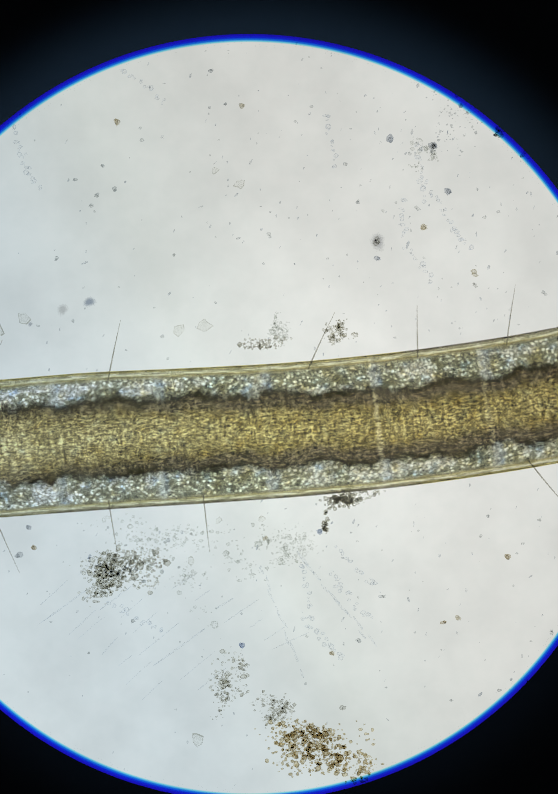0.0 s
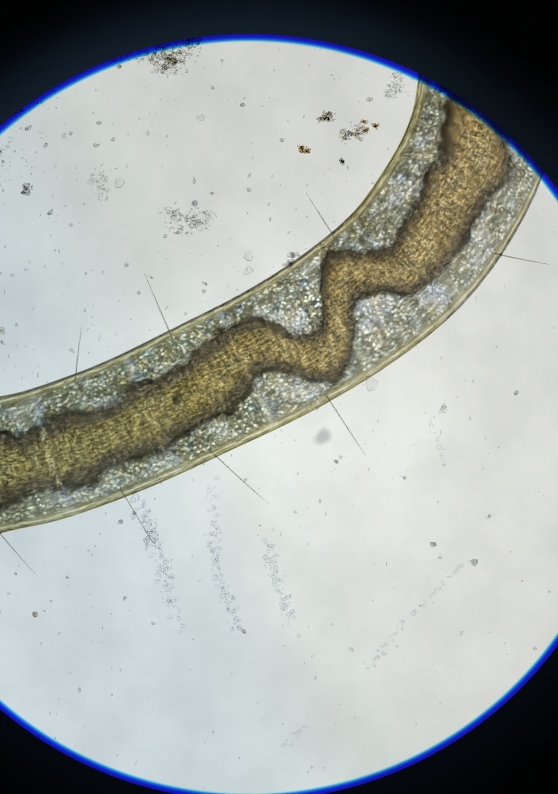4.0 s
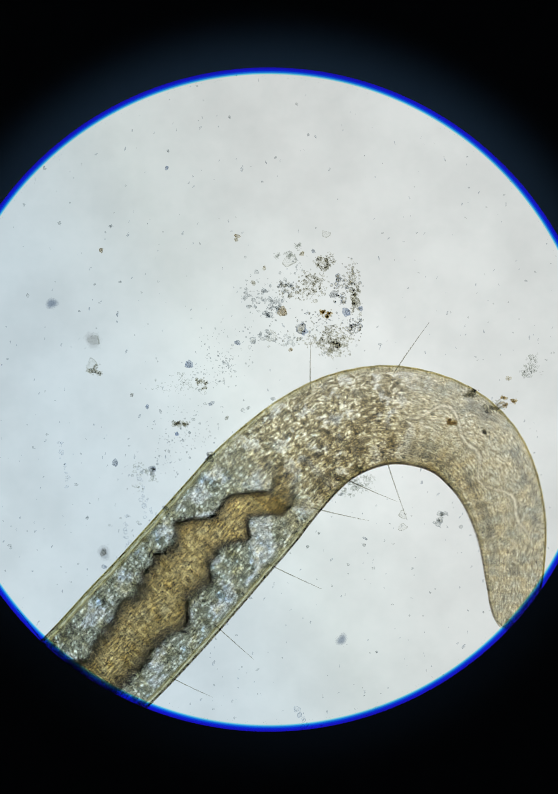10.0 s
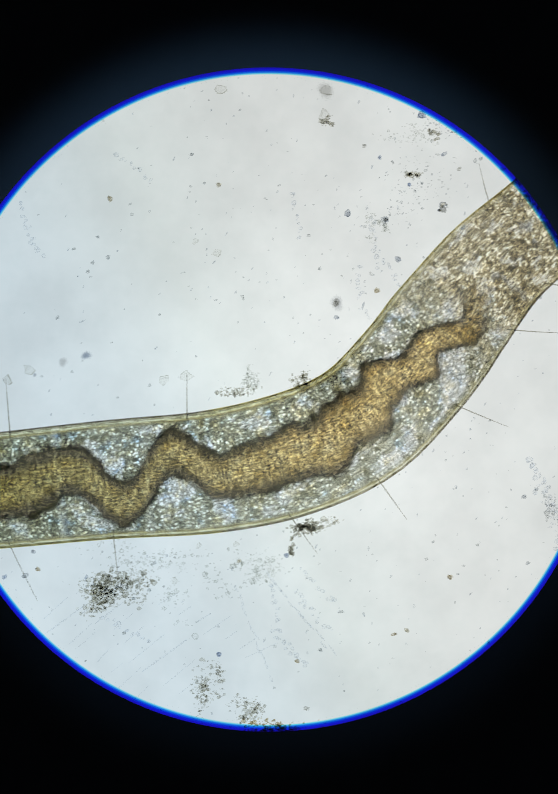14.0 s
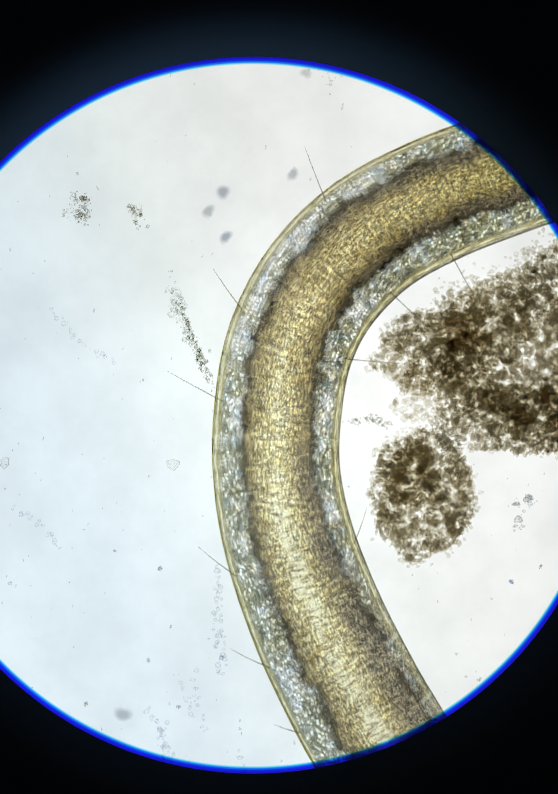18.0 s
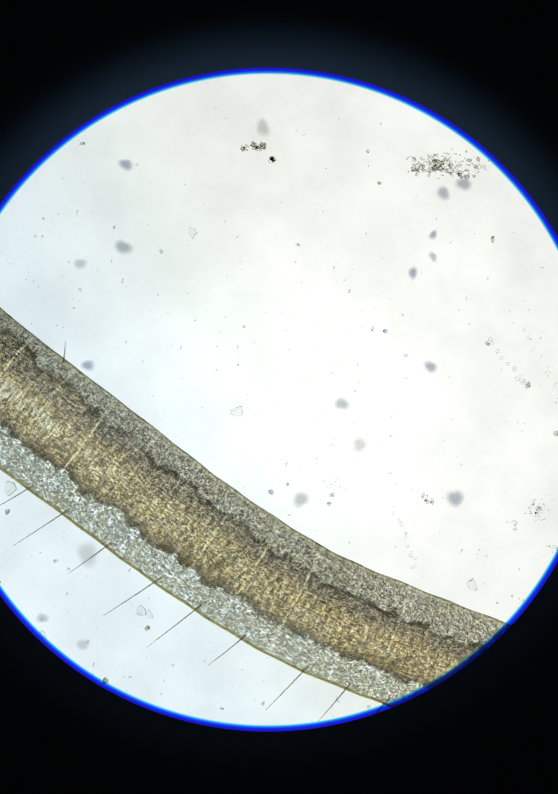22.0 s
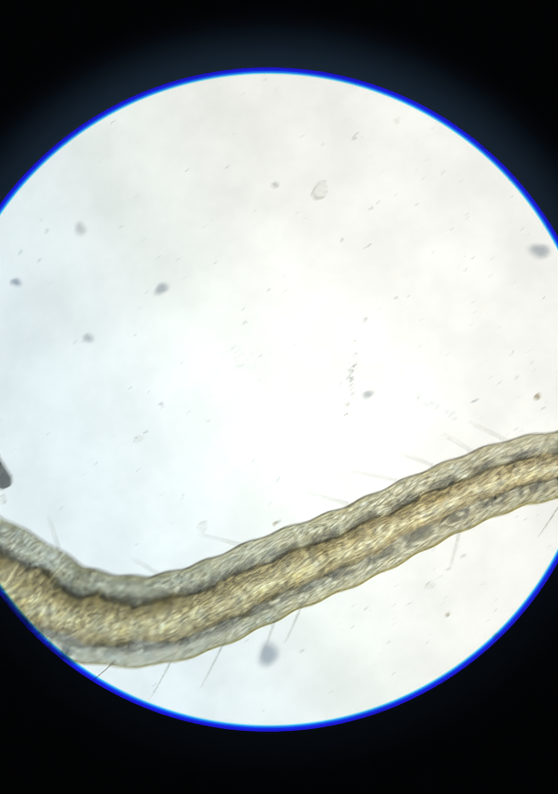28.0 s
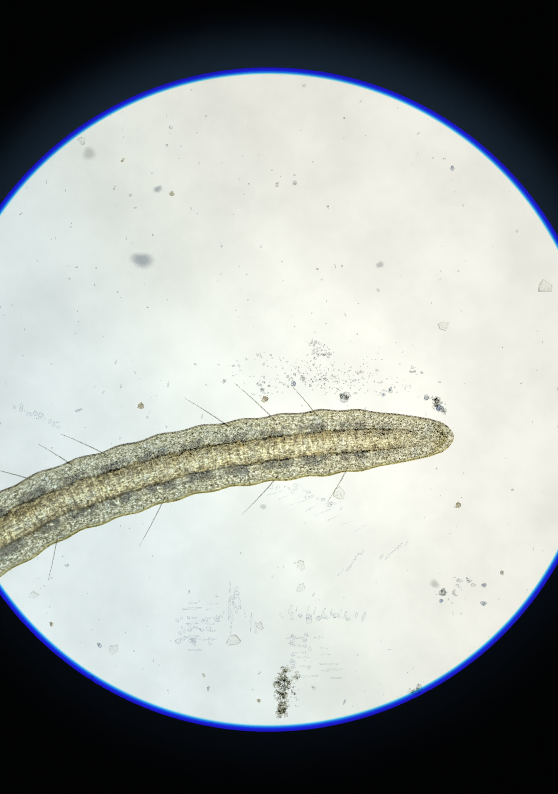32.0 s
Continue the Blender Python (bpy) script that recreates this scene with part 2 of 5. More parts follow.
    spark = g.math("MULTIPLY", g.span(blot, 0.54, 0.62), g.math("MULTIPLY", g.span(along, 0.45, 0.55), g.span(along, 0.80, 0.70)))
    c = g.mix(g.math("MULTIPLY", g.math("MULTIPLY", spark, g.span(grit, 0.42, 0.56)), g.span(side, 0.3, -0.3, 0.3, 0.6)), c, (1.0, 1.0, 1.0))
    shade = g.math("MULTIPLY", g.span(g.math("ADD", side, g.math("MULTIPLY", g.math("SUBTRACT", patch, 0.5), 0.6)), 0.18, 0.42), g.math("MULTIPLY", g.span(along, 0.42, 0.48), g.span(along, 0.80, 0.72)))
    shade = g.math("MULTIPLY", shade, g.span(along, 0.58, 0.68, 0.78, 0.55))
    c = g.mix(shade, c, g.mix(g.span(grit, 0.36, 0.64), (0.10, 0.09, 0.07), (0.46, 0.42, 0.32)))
    # the dark cords beside the hind gut
    cord = g.math("MULTIPLY", g.math("MULTIPLY", g.span(edge, 0.20, 0.32), g.span(edge, 0.70, 0.54)), g.math("MULTIPLY", g.span(along, 0.66, 0.78), g.span(along, 0.996, 0.975)))
    beat = g.math("ABSOLUTE", g.math("SUBTRACT", g.math("FRACT", g.math("MULTIPLY", g.attr("phase")[2], 1.0)), 0.5))
    cord = g.math("MULTIPLY", cord, g.math("MAXIMUM", g.span(along, 0.90, 0.84), g.span(beat, 0.06, 0.26, 0.25, 1.0)))
    c = g.mix(g.math("MULTIPLY", g.math("MULTIPLY", cord, g.span(blot, 0.34, 0.48)), 0.82), c, g.mix(g.span(grit, 0.38, 0.62), (0.06, 0.065, 0.07), (0.34, 0.32, 0.25)))
    wallring = g.math("ABSOLUTE", g.math("SUBTRACT", g.math("FRACT", g.math("ADD", g.attr("phase")[2], g.math("MULTIPLY", blot, 0.16))), 0.5))
    septum = g.math("MULTIPLY", g.span(wallring, 0.075, 0.02), g.math("MULTIPLY", g.span(along, 0.18, 0.23), g.span(along, 0.42, 0.36)))
    c = g.mix(g.math("MULTIPLY", septum, 0.55), c, g.mix(g.span(grit, 0.4, 0.58), (0.14, 0.17, 0.20), (0.50, 0.54, 0.55)))
    # random blue and yellow tints painted in for light bent by the tissue
    c = g.mix(g.math("MULTIPLY", g.span(along, 0.08, 0.14, 0.15, 1.0), g.span(along, 0.42, 0.52, 1.0, 0.45)), c, g.ramp(g.noise(rest, 260, 3, 0.6), [(0.32, (0.76, 0.89, 1.12)), (0.43, (0.97, 1, 1.03)), (0.54, (1, 1, 0.99)), (0.68, (1.04, 0.97, 0.76))]), "MULTIPLY")
    # clear over the gut
    inside = g.math("MULTIPLY", g.span(g.math("ADD", over, g.math("MULTIPLY", g.math("SUBTRACT", blot, 0.5), 0.4)), 0.97, 0.82), g.math("MULTIPLY", g.span(along, 0.118, 0.126), g.span(along, 0.995, 0.98)))
    c = g.mix(g.math("MULTIPLY", inside, 0.88), c, (0.97, 0.97, 0.96))
    # layers of the skin
    wide = g.ramp(along, [(0.0, (0.30, 0.30, 0.30)), (0.10, (0.60, 0.60, 0.60)), (0.18, (0.85, 0.85, 0.85)), (0.45, (0.85, 0.85, 0.85)), (0.60, (0.45, 0.45, 0.45)), (1.0, (0.42, 0.42, 0.42))])
    lay = g.math("DIVIDE", g.math("ADD", deep, g.math("MULTIPLY", g.math("SUBTRACT", blot, 0.5), 5.0)), g.math("MULTIPLY", wide, 16.0))
    lines = g.span(g.noise(g.scaled(rest, (0.10, 1, 1)), 2300, 2), 0.38, 0.62)
    skin = g.ramp(lay, [(0.0, (0.50, 0.48, 0.38)), (0.22, (0.78, 0.77, 0.66)), (0.34, (0.50, 0.47, 0.34)), (0.50, (0.84, 0.83, 0.70)), (0.68, (0.78, 0.75, 0.54)), (0.80, (0.50, 0.45, 0.22)), (0.93, (0.42, 0.38, 0.22)), (1.0, (0.45, 0.43, 0.32))])
    tick = g.math("ADD", 0.5, g.math("MULTIPLY", 0.5, g.math("SINE", g.math("ADD", g.math("MULTIPLY", sx, 6600.0), g.math("MULTIPLY", blot, 9.0)))))
    skin = g.mix(g.span(along, 0.115, 0.085), skin, g.mix(tick, (0.36, 0.32, 0.20), (0.86, 0.80, 0.60)))
    skin = g.mix(1.0, skin, g.mix(lines, (0.60, 0.58, 0.44), (1.06, 1.05, 0.96)), "MULTIPLY")
    c = g.mix(g.math("MULTIPLY", g.span(lay, 1.25, 0.98), g.math("MULTIPLY", g.math("MULTIPLY", g.span(along, 0.10, 0.16, 0.50, 1.0), g.span(along, 0.42, 0.55, 0.80, 0.40)), g.math("SUBTRACT", 1.0, g.math("MULTIPLY", shade, 0.7)))), c, skin)
    ringf = g.math("ABSOLUTE", g.math("SUBTRACT", g.math("FRACT", g.math("ADD", g.attr("phase")[2], g.math("MULTIPLY", blot, 0.10))), 0.5))
    c = g.mix(g.math("MULTIPLY", g.math("MULTIPLY", g.span(ringf, 0.05, 0.015), g.span(along, 0.10, 0.14)), 0.16), c, (0.92, 0.90, 0.74))
    return g.end(g.clear(g.power(c, fade)))


def gut_material():
    g = Nodes("gut")
    rest, fade, side, along = g.attr("rest")[1], g.attr("fade")[2], g.attr("side")[2], g.attr("along")[2]
    ribs = g.noise(g.scaled(rest, (1, 0.30, 1)), 1150, 2, 0.5, 0.25)
    threads = g.noise(g.scaled(rest, (0.36, 1, 1)), 1800, 2, 0.55, 0.3)
    grit = g.math("ADD", g.math("MULTIPLY", ribs, 0.27), g.math("ADD", g.math("MULTIPLY", threads, 0.36), g.math("MULTIPLY", g.noise(rest, 2300, 2, 0.6), 0.37)))
    blot = g.noise(rest, 330, 2, 0.6)
    soft = g.noise(rest, 110, 4, 0.6)
    base = g.ramp(along, [(0.12, (0.58, 0.46, 0.25)), (0.15, (0.53, 0.42, 0.225)), (0.185, (0.43, 0.345, 0.185)), (0.235, (0.35, 0.285, 0.125)), (0.30, (0.355, 0.30, 0.135)), (0.33, (0.39, 0.33, 0.15)), (0.37, (0.50, 0.43, 0.235)), (0.42, (0.68, 0.61, 0.395)), (0.54, (0.50, 0.42, 0.265)), (0.64, (0.42, 0.35, 0.22)), (0.80, (0.54, 0.475, 0.31)), (0.97, (0.66, 0.61, 0.45))])
    c = g.mix(1.0, base, g.ramp(grit, [(0.395, (0.38, 0.36, 0.31)), (0.465, (0.76, 0.75, 0.71)), (0.515, (1.06, 1.07, 1.06)), (0.585, (1.72, 1.78, 1.86))]), "MULTIPLY")
    c = g.mix(1.0, c, g.ramp(soft, [(0.3, (0.74, 0.72, 0.66)), (0.6, (1.08, 1.08, 1.08))]), "MULTIPLY")
    c = g.mix(1.0, c, g.ramp(g.noise(rest, 300, 3, 0.6), [(0.34, (0.90, 0.95, 1.10)), (0.47, (1, 1, 1)), (0.55, (1, 1, 1)), (0.68, (1.05, 0.99, 0.82))]), "MULTIPLY")
    centre = g.math("ABSOLUTE", g.math("ADD", g.math("MULTIPLY", side, 1.16), g.span(along, 0.40, 0.50, 0.0, 0.18)))
    c = g.mix(g.math("MULTIPLY", g.math("MAXIMUM", g.span(along, 0.58, 0.50, 0.35, 1.0), g.span(along, 0.72, 0.80)), g.span(along, 0.30, 0.36, 0.6, 1.0)), c, g.ramp(g.math("ADD", centre, g.math("MULTIPLY", g.math("SUBTRACT", soft, 0.5), 0.5)), [(0.05, (1.22, 1.22, 1.20)), (0.35, (1.0, 0.98, 0.93)), (0.75, (0.66, 0.62, 0.54))]), "MULTIPLY")
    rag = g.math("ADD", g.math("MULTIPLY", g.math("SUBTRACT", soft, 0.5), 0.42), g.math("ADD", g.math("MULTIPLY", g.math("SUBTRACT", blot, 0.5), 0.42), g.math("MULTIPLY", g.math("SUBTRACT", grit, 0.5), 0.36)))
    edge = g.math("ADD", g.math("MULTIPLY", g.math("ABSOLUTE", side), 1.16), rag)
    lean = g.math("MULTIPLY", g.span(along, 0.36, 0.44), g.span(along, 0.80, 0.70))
    # sides darkened in the colour, imitating light lost through a wall seen edge-on
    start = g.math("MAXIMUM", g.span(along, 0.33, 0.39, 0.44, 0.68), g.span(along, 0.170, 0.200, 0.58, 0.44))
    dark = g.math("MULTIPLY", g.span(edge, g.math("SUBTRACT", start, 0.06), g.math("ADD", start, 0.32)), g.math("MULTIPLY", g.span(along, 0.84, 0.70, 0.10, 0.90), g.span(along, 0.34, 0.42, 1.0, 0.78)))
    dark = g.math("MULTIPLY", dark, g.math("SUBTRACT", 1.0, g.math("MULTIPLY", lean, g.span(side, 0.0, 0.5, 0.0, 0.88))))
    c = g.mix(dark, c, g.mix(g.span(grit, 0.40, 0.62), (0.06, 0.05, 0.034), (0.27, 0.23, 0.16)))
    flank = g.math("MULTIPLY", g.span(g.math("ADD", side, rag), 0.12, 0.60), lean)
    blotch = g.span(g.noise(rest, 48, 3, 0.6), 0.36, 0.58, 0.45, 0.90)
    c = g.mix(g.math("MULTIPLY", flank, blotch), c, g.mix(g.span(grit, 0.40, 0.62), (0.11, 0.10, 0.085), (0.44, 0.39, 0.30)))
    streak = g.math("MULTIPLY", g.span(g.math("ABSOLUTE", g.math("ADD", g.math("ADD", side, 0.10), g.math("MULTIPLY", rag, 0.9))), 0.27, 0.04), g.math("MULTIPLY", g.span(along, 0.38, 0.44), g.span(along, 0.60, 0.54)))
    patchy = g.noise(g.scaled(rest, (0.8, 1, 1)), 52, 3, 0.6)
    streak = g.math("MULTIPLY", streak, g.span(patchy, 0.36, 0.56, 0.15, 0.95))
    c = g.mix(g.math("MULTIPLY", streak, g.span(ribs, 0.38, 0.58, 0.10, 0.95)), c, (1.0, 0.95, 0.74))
    # septa, thin and pale
    ring = g.math("ABSOLUTE", g.math("SUBTRACT", g.math("FRACT", g.math("ADD", g.attr("phase")[2], g.math("MULTIPLY", blot, 0.10))), 0.5))
    odd = g.node("TexWhiteNoise", noise_dimensions="1D")
    g.put(odd.inputs["W"], g.math("FLOOR", g.attr("phase")[2]))
    thin = g.math("MULTIPLY", g.math("MULTIPLY", g.span(ring, 0.035, 0.010), g.math("MAXIMUM", g.math("MULTIPLY", g.span(along, 0.19, 0.22), g.span(along, 0.34, 0.30, 0.0, 0.42)), g.span(along, 0.40, 0.56, 0.10, 0.60))), g.span(odd.outputs[0], 0.25, 0.7, 0.15, 1.0))
    c = g.mix(g.math("MULTIPLY", thin, g.span(grit, 0.40, 0.54)), c, (0.92, 0.84, 0.56))
    # it frays out at its border and at the throat
    soft_edge = g.math("MULTIPLY", g.math("MULTIPLY", lean, g.span(side, 0.2, 0.7)), 0.05)
    gone = g.math("MAXIMUM", g.span(g.math("ADD", edge, soft_edge), 0.92, 1.14), g.span(g.math("ADD", along, g.math("MULTIPLY", rag, 0.02)), 0.122, 0.104))
    gone = g.math("MAXIMUM", gone, g.span(g.math("ADD", along, g.math("MULTIPLY", rag, 0.02)), 0.985, 0.998))
    c = g.mix(gone, c, (1.0, 1.0, 1.0))
    return g.end(g.clear(g.power(c, fade)))


def cuticle_material(name, a, b):
    g = Nodes(name)
    n = g.noise(g.attr("rest")[1], 400, 3)
    return g.end(g.clear(g.power(g.mix(n, a, b), g.attr("fade")[2])))


def debris_material(name, dark, light, bead=0.5):
    """Rotting plant matter and grit: brown or grey, with lamplight painted into each grain's middle."""
    g = Nodes(name)
    v = g.coords()
    n = g.math("ADD", g.math("MULTIPLY", g.noise(v, 900, 3, 0.6), 0.6), g.math("MULTIPLY", g.noise(v, 60, 3, 0.6), 0.4))
    f = g.math("ADD", g.math("MULTIPLY", g.span(n, 0.36, 0.62), 1.0 - bead), g.math("MULTIPLY", g.span(g.attr("core")[2], 0.05, 0.75), bead))
    return g.end(g.clear(g.mix(f, dark, light)))


def stop_material():
    """Black paint on the field stop, with a bluish glare halo painted in round the opening."""
    g = Nodes("field_stop_paint_halo")
    v = g.coords()
    sep = g.node("SeparateXYZ")
    g.put(sep.inputs[0], v)
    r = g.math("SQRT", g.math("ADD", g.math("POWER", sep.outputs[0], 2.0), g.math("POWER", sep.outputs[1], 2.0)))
    halo = g.math("MULTIPLY", g.math("POWER", g.span(r, 0.093, 0.0745), 1.8), g.span(sep.outputs[1], -0.06, 0.09, 0.15, 1.0))
    n = g.noise(v, 120, 4)
    paint = g.principled(g.mix(n, (0.024, 0.025, 0.028), (0.042, 0.044, 0.050)), 0.75, Specular_IOR_Level=0.1)
    # translucent tint imitates optical glare, strongest above the opening
    halo_bsdf = g.node("BsdfTranslucent")
    g.put(halo_bsdf.inputs[0], g.mix(halo, (0, 0, 0), (0.045, 0.085, 0.150)))
    return g.end(g.blend(0.5, paint, halo_bsdf.outputs[0]))



def fringe_material():
    """Tinted ring imitating the optics' colour fringe: pale blue inwards, deep blue at the rim."""
    g = Nodes("blue_fringe")
    sep = g.node("SeparateXYZ")
    g.put(sep.inputs[0], g.coords())
    r = g.math("SQRT", g.math("ADD", g.math("POWER", sep.outputs[0], 2.0), g.math("POWER", sep.outputs[1], 2.0)))
    f = g.math("DIVIDE", g.math("SUBTRACT", g.math("DIVIDE", r, RIM / 651), 628.0), 28.0)
    return g.end(g.clear(g.ramp(f, [(0.27, (1, 1, 1)), (0.345, (0.25, 0.82, 1.0)), (0.43, (0.02, 0.26, 1.0)), (0.55, (0.008, 0.03, 0.88)), (0.68, (0.014, 0.010, 0.70)), (0.82, (0.016, 0.006, 0.50))])))


STOP = 0.05                              # height of the field stop over the slide
RIM = 651 * U * (EYE - STOP) / EYE       # its opening

LAMP = lamp_material()
STOP_PAINT_HALO = stop_material()
BLACK = matt_black("black_paint")
GLASS = tint("slide_glass", (0.985, 0.99, 0.99))
FRINGE = fringe_material()
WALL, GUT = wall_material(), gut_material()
SKIN = {1: cuticle_material("grey_cuticle", (0.46, 0.44, 0.46), (0.66, 0.63, 0.62)), -1: cuticle_material("yellow_cuticle", (0.66, 0.60, 0.34), (0.92, 0.87, 0.62)),
        0: cuticle_material("pale_cuticle", (0.74, 0.73, 0.71), (0.95, 0.94, 0.92))}
SETA = tint("bristle", (0.64, 0.63, 0.59))
BROWN = debris_material("brown_debris", (0.56, 0.50, 0.37), (0.94, 0.90, 0.80))
OLIVE = debris_material("olive_debris", (0.60, 0.59, 0.545), (0.97, 0.968, 0.95))
GREY = debris_material("grey_specks", (0.68, 0.70, 0.72), (0.95, 0.95, 0.94))
INK = debris_material("blue_black_grains", (0.50, 0.54, 0.61), (0.90, 0.88, 0.82), 0.6)
PALE = debris_material("pale_grit", (0.78, 0.79, 0.77), (1.0, 1.0, 1.0))


def part(name, bm, mat, parent=None, label=""):
    me = bpy.data.meshes.new(name)
    bm.to_mesh(me)
    bm.free()
    me.materials.append(mat)
    for p in me.polygons:
        p.use_smooth = True
    ob = new(name, me)
    ob.parent = parent
    return tagged(ob, label=label)


# ---- the setting: slide, lamp, eyepiece ----
def box(bm, x0, x1, y0, y1, z0, z1):
    v = [bm.verts.new((x, y, z)) for z in (z0, z1) for y in (y0, y1) for x in (x0, x1)]
    for f in ((0, 2, 3, 1), (4, 5, 7, 6), (0, 1, 5, 4), (2, 6, 7, 3), (0, 4, 6, 2), (1, 3, 7, 5)):
        bm.faces.new([v[i] for i in f])


def setting():
    bm = bmesh.new()
    box(bm, -0.75, 0.75, -0.75, 0.60, -0.012, 0.0)
    slide = part("microscope_slide", bm, GLASS)
    tagged(slide, "clear wet glass microscope slide lit from below", "glass slide", kind="structure")
    bm = bmesh.new()
    box(bm, -1.2, 1.2, -1.2, 1.1, -0.16, -0.14)
    tagged(part("stage_floor", bm, BLACK), "matt black microscope base under the lamp", "base", kind="structure")


def revolve(bm, outline, n=192):
    """A ring of quads round z, from (radius, z) pairs."""
    rings = [[bm.verts.new((r * math.cos(2 * math.pi * i / n), r * math.sin(2 * math.pi * i / n), z)) for i in range(n)] for r, z in outline]
    for a, b in zip(rings, rings[1:]):
        for i in range(n):
            bm.faces.new((a[i], a[(i + 1) % n], b[(i + 1) % n], b[i]))
    return rings


def eyepiece():
    tube = new("eyepiece_tube")
    tagged(tube, "black microscope eyepiece tube with a round blue-fringed field stop", "eyepiece")
    w = RIM / 651
    bm = bmesh.new()
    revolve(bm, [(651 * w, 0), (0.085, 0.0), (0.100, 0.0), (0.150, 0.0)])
    part("field_stop", bm, STOP_PAINT_HALO, tube)
    bm = bmesh.new()
    revolve(bm, [(0.150, -0.01), (0.150, 0.32), (0.158, 0.32), (0.158, -0.01), (0.150, -0.01)])
    part("barrel", bm, BLACK, tube)
    # added ring, its tint stands in for the blue colour fringe
    bm = bmesh.new()
    revolve(bm, [(628 * w, 0.0004), (650.0 * w, 0.0004)])
    part("blue_fringe", bm, FRINGE, tube, "tinted ring imitating the blue fringe of the opening, paler inwards")
    return tube


def lamp():
    ob = new("condenser_lamp")
    tagged(ob, "round frosted white lamp glass under the stage", "lamp")
    bm = bmesh.new()
    rings = revolve(bm, [(0.004, 0.0), (0.16, 0.0), (0.16, -0.01)], 96)
    bm.faces.new(rings[0])
    part("lamp_glass", bm, LAMP, ob)
    bm = bmesh.new()
    revolve(bm, [(0.161, 0.002), (0.172, 0.002), (0.172, -0.03), (0.161, -0.03), (0.161, 0.002)], 96)
    part("collar", bm, BLACK, ob)
    return ob


setting()
tube, lamp_ob = eyepiece(), lamp()


# ---- the worm ----
STEP = 30.0
WIDTH = [(0, 0), (4, 14), (12, 26), (28, 37), (60, 47), (120, 57), (250, 72), (400, 87), (600, 95), (800, 104), (1000, 119), (1400, 122), (1700, 116), (2008, 112), (2652, 113), (2975, 116), (3375, 115), (3675, 123), (3975, 128), (4275, 127), (4575, 124), (4975, 120), (5475, 117), (5975, 112), (6375, 104), (6575, 92), (6975, 80), (7325, 69), (7675, 64), (7860, 64), (7925, 60), (7980, 51), (8030, 43), (8060, 37), (8084, 29), (8098, 19), (8105, 9), (8107, 0)]
# how far the gut swings to the side and how wide it is, as shares of the body's half width
GUT_SIDE = [(0, 0), (850, 0.05), (900, 0.10), (940, 0.30), (985, 0.25), (1030, -0.12), (1080, 0.0), (1130, -0.25), (1200, -0.15), (1290, 0.0), (1430, 0), (1490, 0.10), (1530, 0.10), (1575, -0.50), (1620, -0.42),
            (1660, 0.46), (1705, 0.50), (1765, -0.34), (1820, -0.16), (1880, 0.02), (2050, 0.07), (2450, 0.06), (2760, -0.06), (3000, -0.04), (3475, 0.06), (3750, 0.15), (4275, 0.20), (4600, 0.16), (5000, 0.10), (5300, 0.05), (5700, 0.0), (8107, 0)]
GUT_WIDE = [(820, 0.0), (850, 0.18), (930, 0.22), (1000, 0.25), (1060, 0.28), (1110, 0.33), (1180, 0.40), (1300, 0.46), (1460, 0.41), (1560, 0.31), (1700, 0.29), (1760, 0.37), (1850, 0.46), (2330, 0.52), (2900, 0.53),
            (3300, 0.54), (3600, 0.60), (4000, 0.66), (4400, 0.64), (4700, 0.55), (5200, 0.50), (5450, 0.46), (5750, 0.54), (5950, 0.57), (6200, 0.54), (7075, 0.42), (7800, 0.36), (7950, 0.38), (8040, 0.40), (8075, 0.3), (8090, 0.0)]
SEGMENT = [(0, 150), (1700, 165), (2000, 174), (2600, 174), (2868, 165), (3675, 130), (4475, 100), (5675, 96), (6375, 90), (8107, 70)]


ARRAYS = {}


def table(rows, x):
    if id(rows) not in ARRAYS:
        ARRAYS[id(rows)] = (np.array([r[0] for r in rows], float), np.array([r[1] for r in rows], float), rows)
    return float(np.interp(x, *ARRAYS[id(rows)][:2]))


def smooth(rows, reach):
    """The same table with its corners rounded, every 10 units."""
    x = np.arange(0, 8121, 10.0)
    y = np.interp(x, [r[0] for r in rows], [r[1] for r in rows])
    w = np.exp(-0.5 * (np.arange(-12, 13) * 10.0 / reach) ** 2)
    y = np.convolve(np.pad(y, 12, mode="edge"), w / w.sum(), mode="valid")
    return list(zip(x.tolist(), y.tolist()))


PHASE = [(0, 0.0)]
for _s in range(20, 8121, 20):
    PHASE.append((_s, PHASE[-1][1] + 20 / table(SEGMENT, _s)))


GUT_SIDE, GUT_WIDE = smooth(GUT_SIDE, 24.0), smooth(GUT_WIDE, 24.0)
FOLDS = [(0, 0), (860, 0), (930, 1), (1250, 1), (1420, 0.2), (1480, 0), (8107, 0)]      # where the foregut lies in tight folds
GUT_SIDE = [(x, y + table(FOLDS, x) * (0.075 * math.sin(x / 18.5) + 0.012 * math.sin(x / 9.5 + 2))) for x, y in GUT_SIDE]
GUT_WIDE = [(x, y + table(FOLDS, x) * (0.030 * math.sin(x / 12.0 + 1) + 0.015 * math.sin(x / 6.7))) for x, y in GUT_WIDE]
SLOPE = np.gradient(np.array([y for _, y in GUT_SIDE])) * 11.6
THICK = np.convolve(np.pad(np.minimum(np.where(np.arange(len(SLOPE)) < 145, 1.12, 1.5), np.sqrt(1 + SLOPE ** 2)), 3, mode="edge"), np.ones(7) / 7, mode="valid")
GUT_WIDE = [(x, min(w * k, max(w, 0.93 - abs(y)))) for (x, w), (_, y), k in zip(GUT_WIDE, GUT_SIDE, THICK.tolist())]
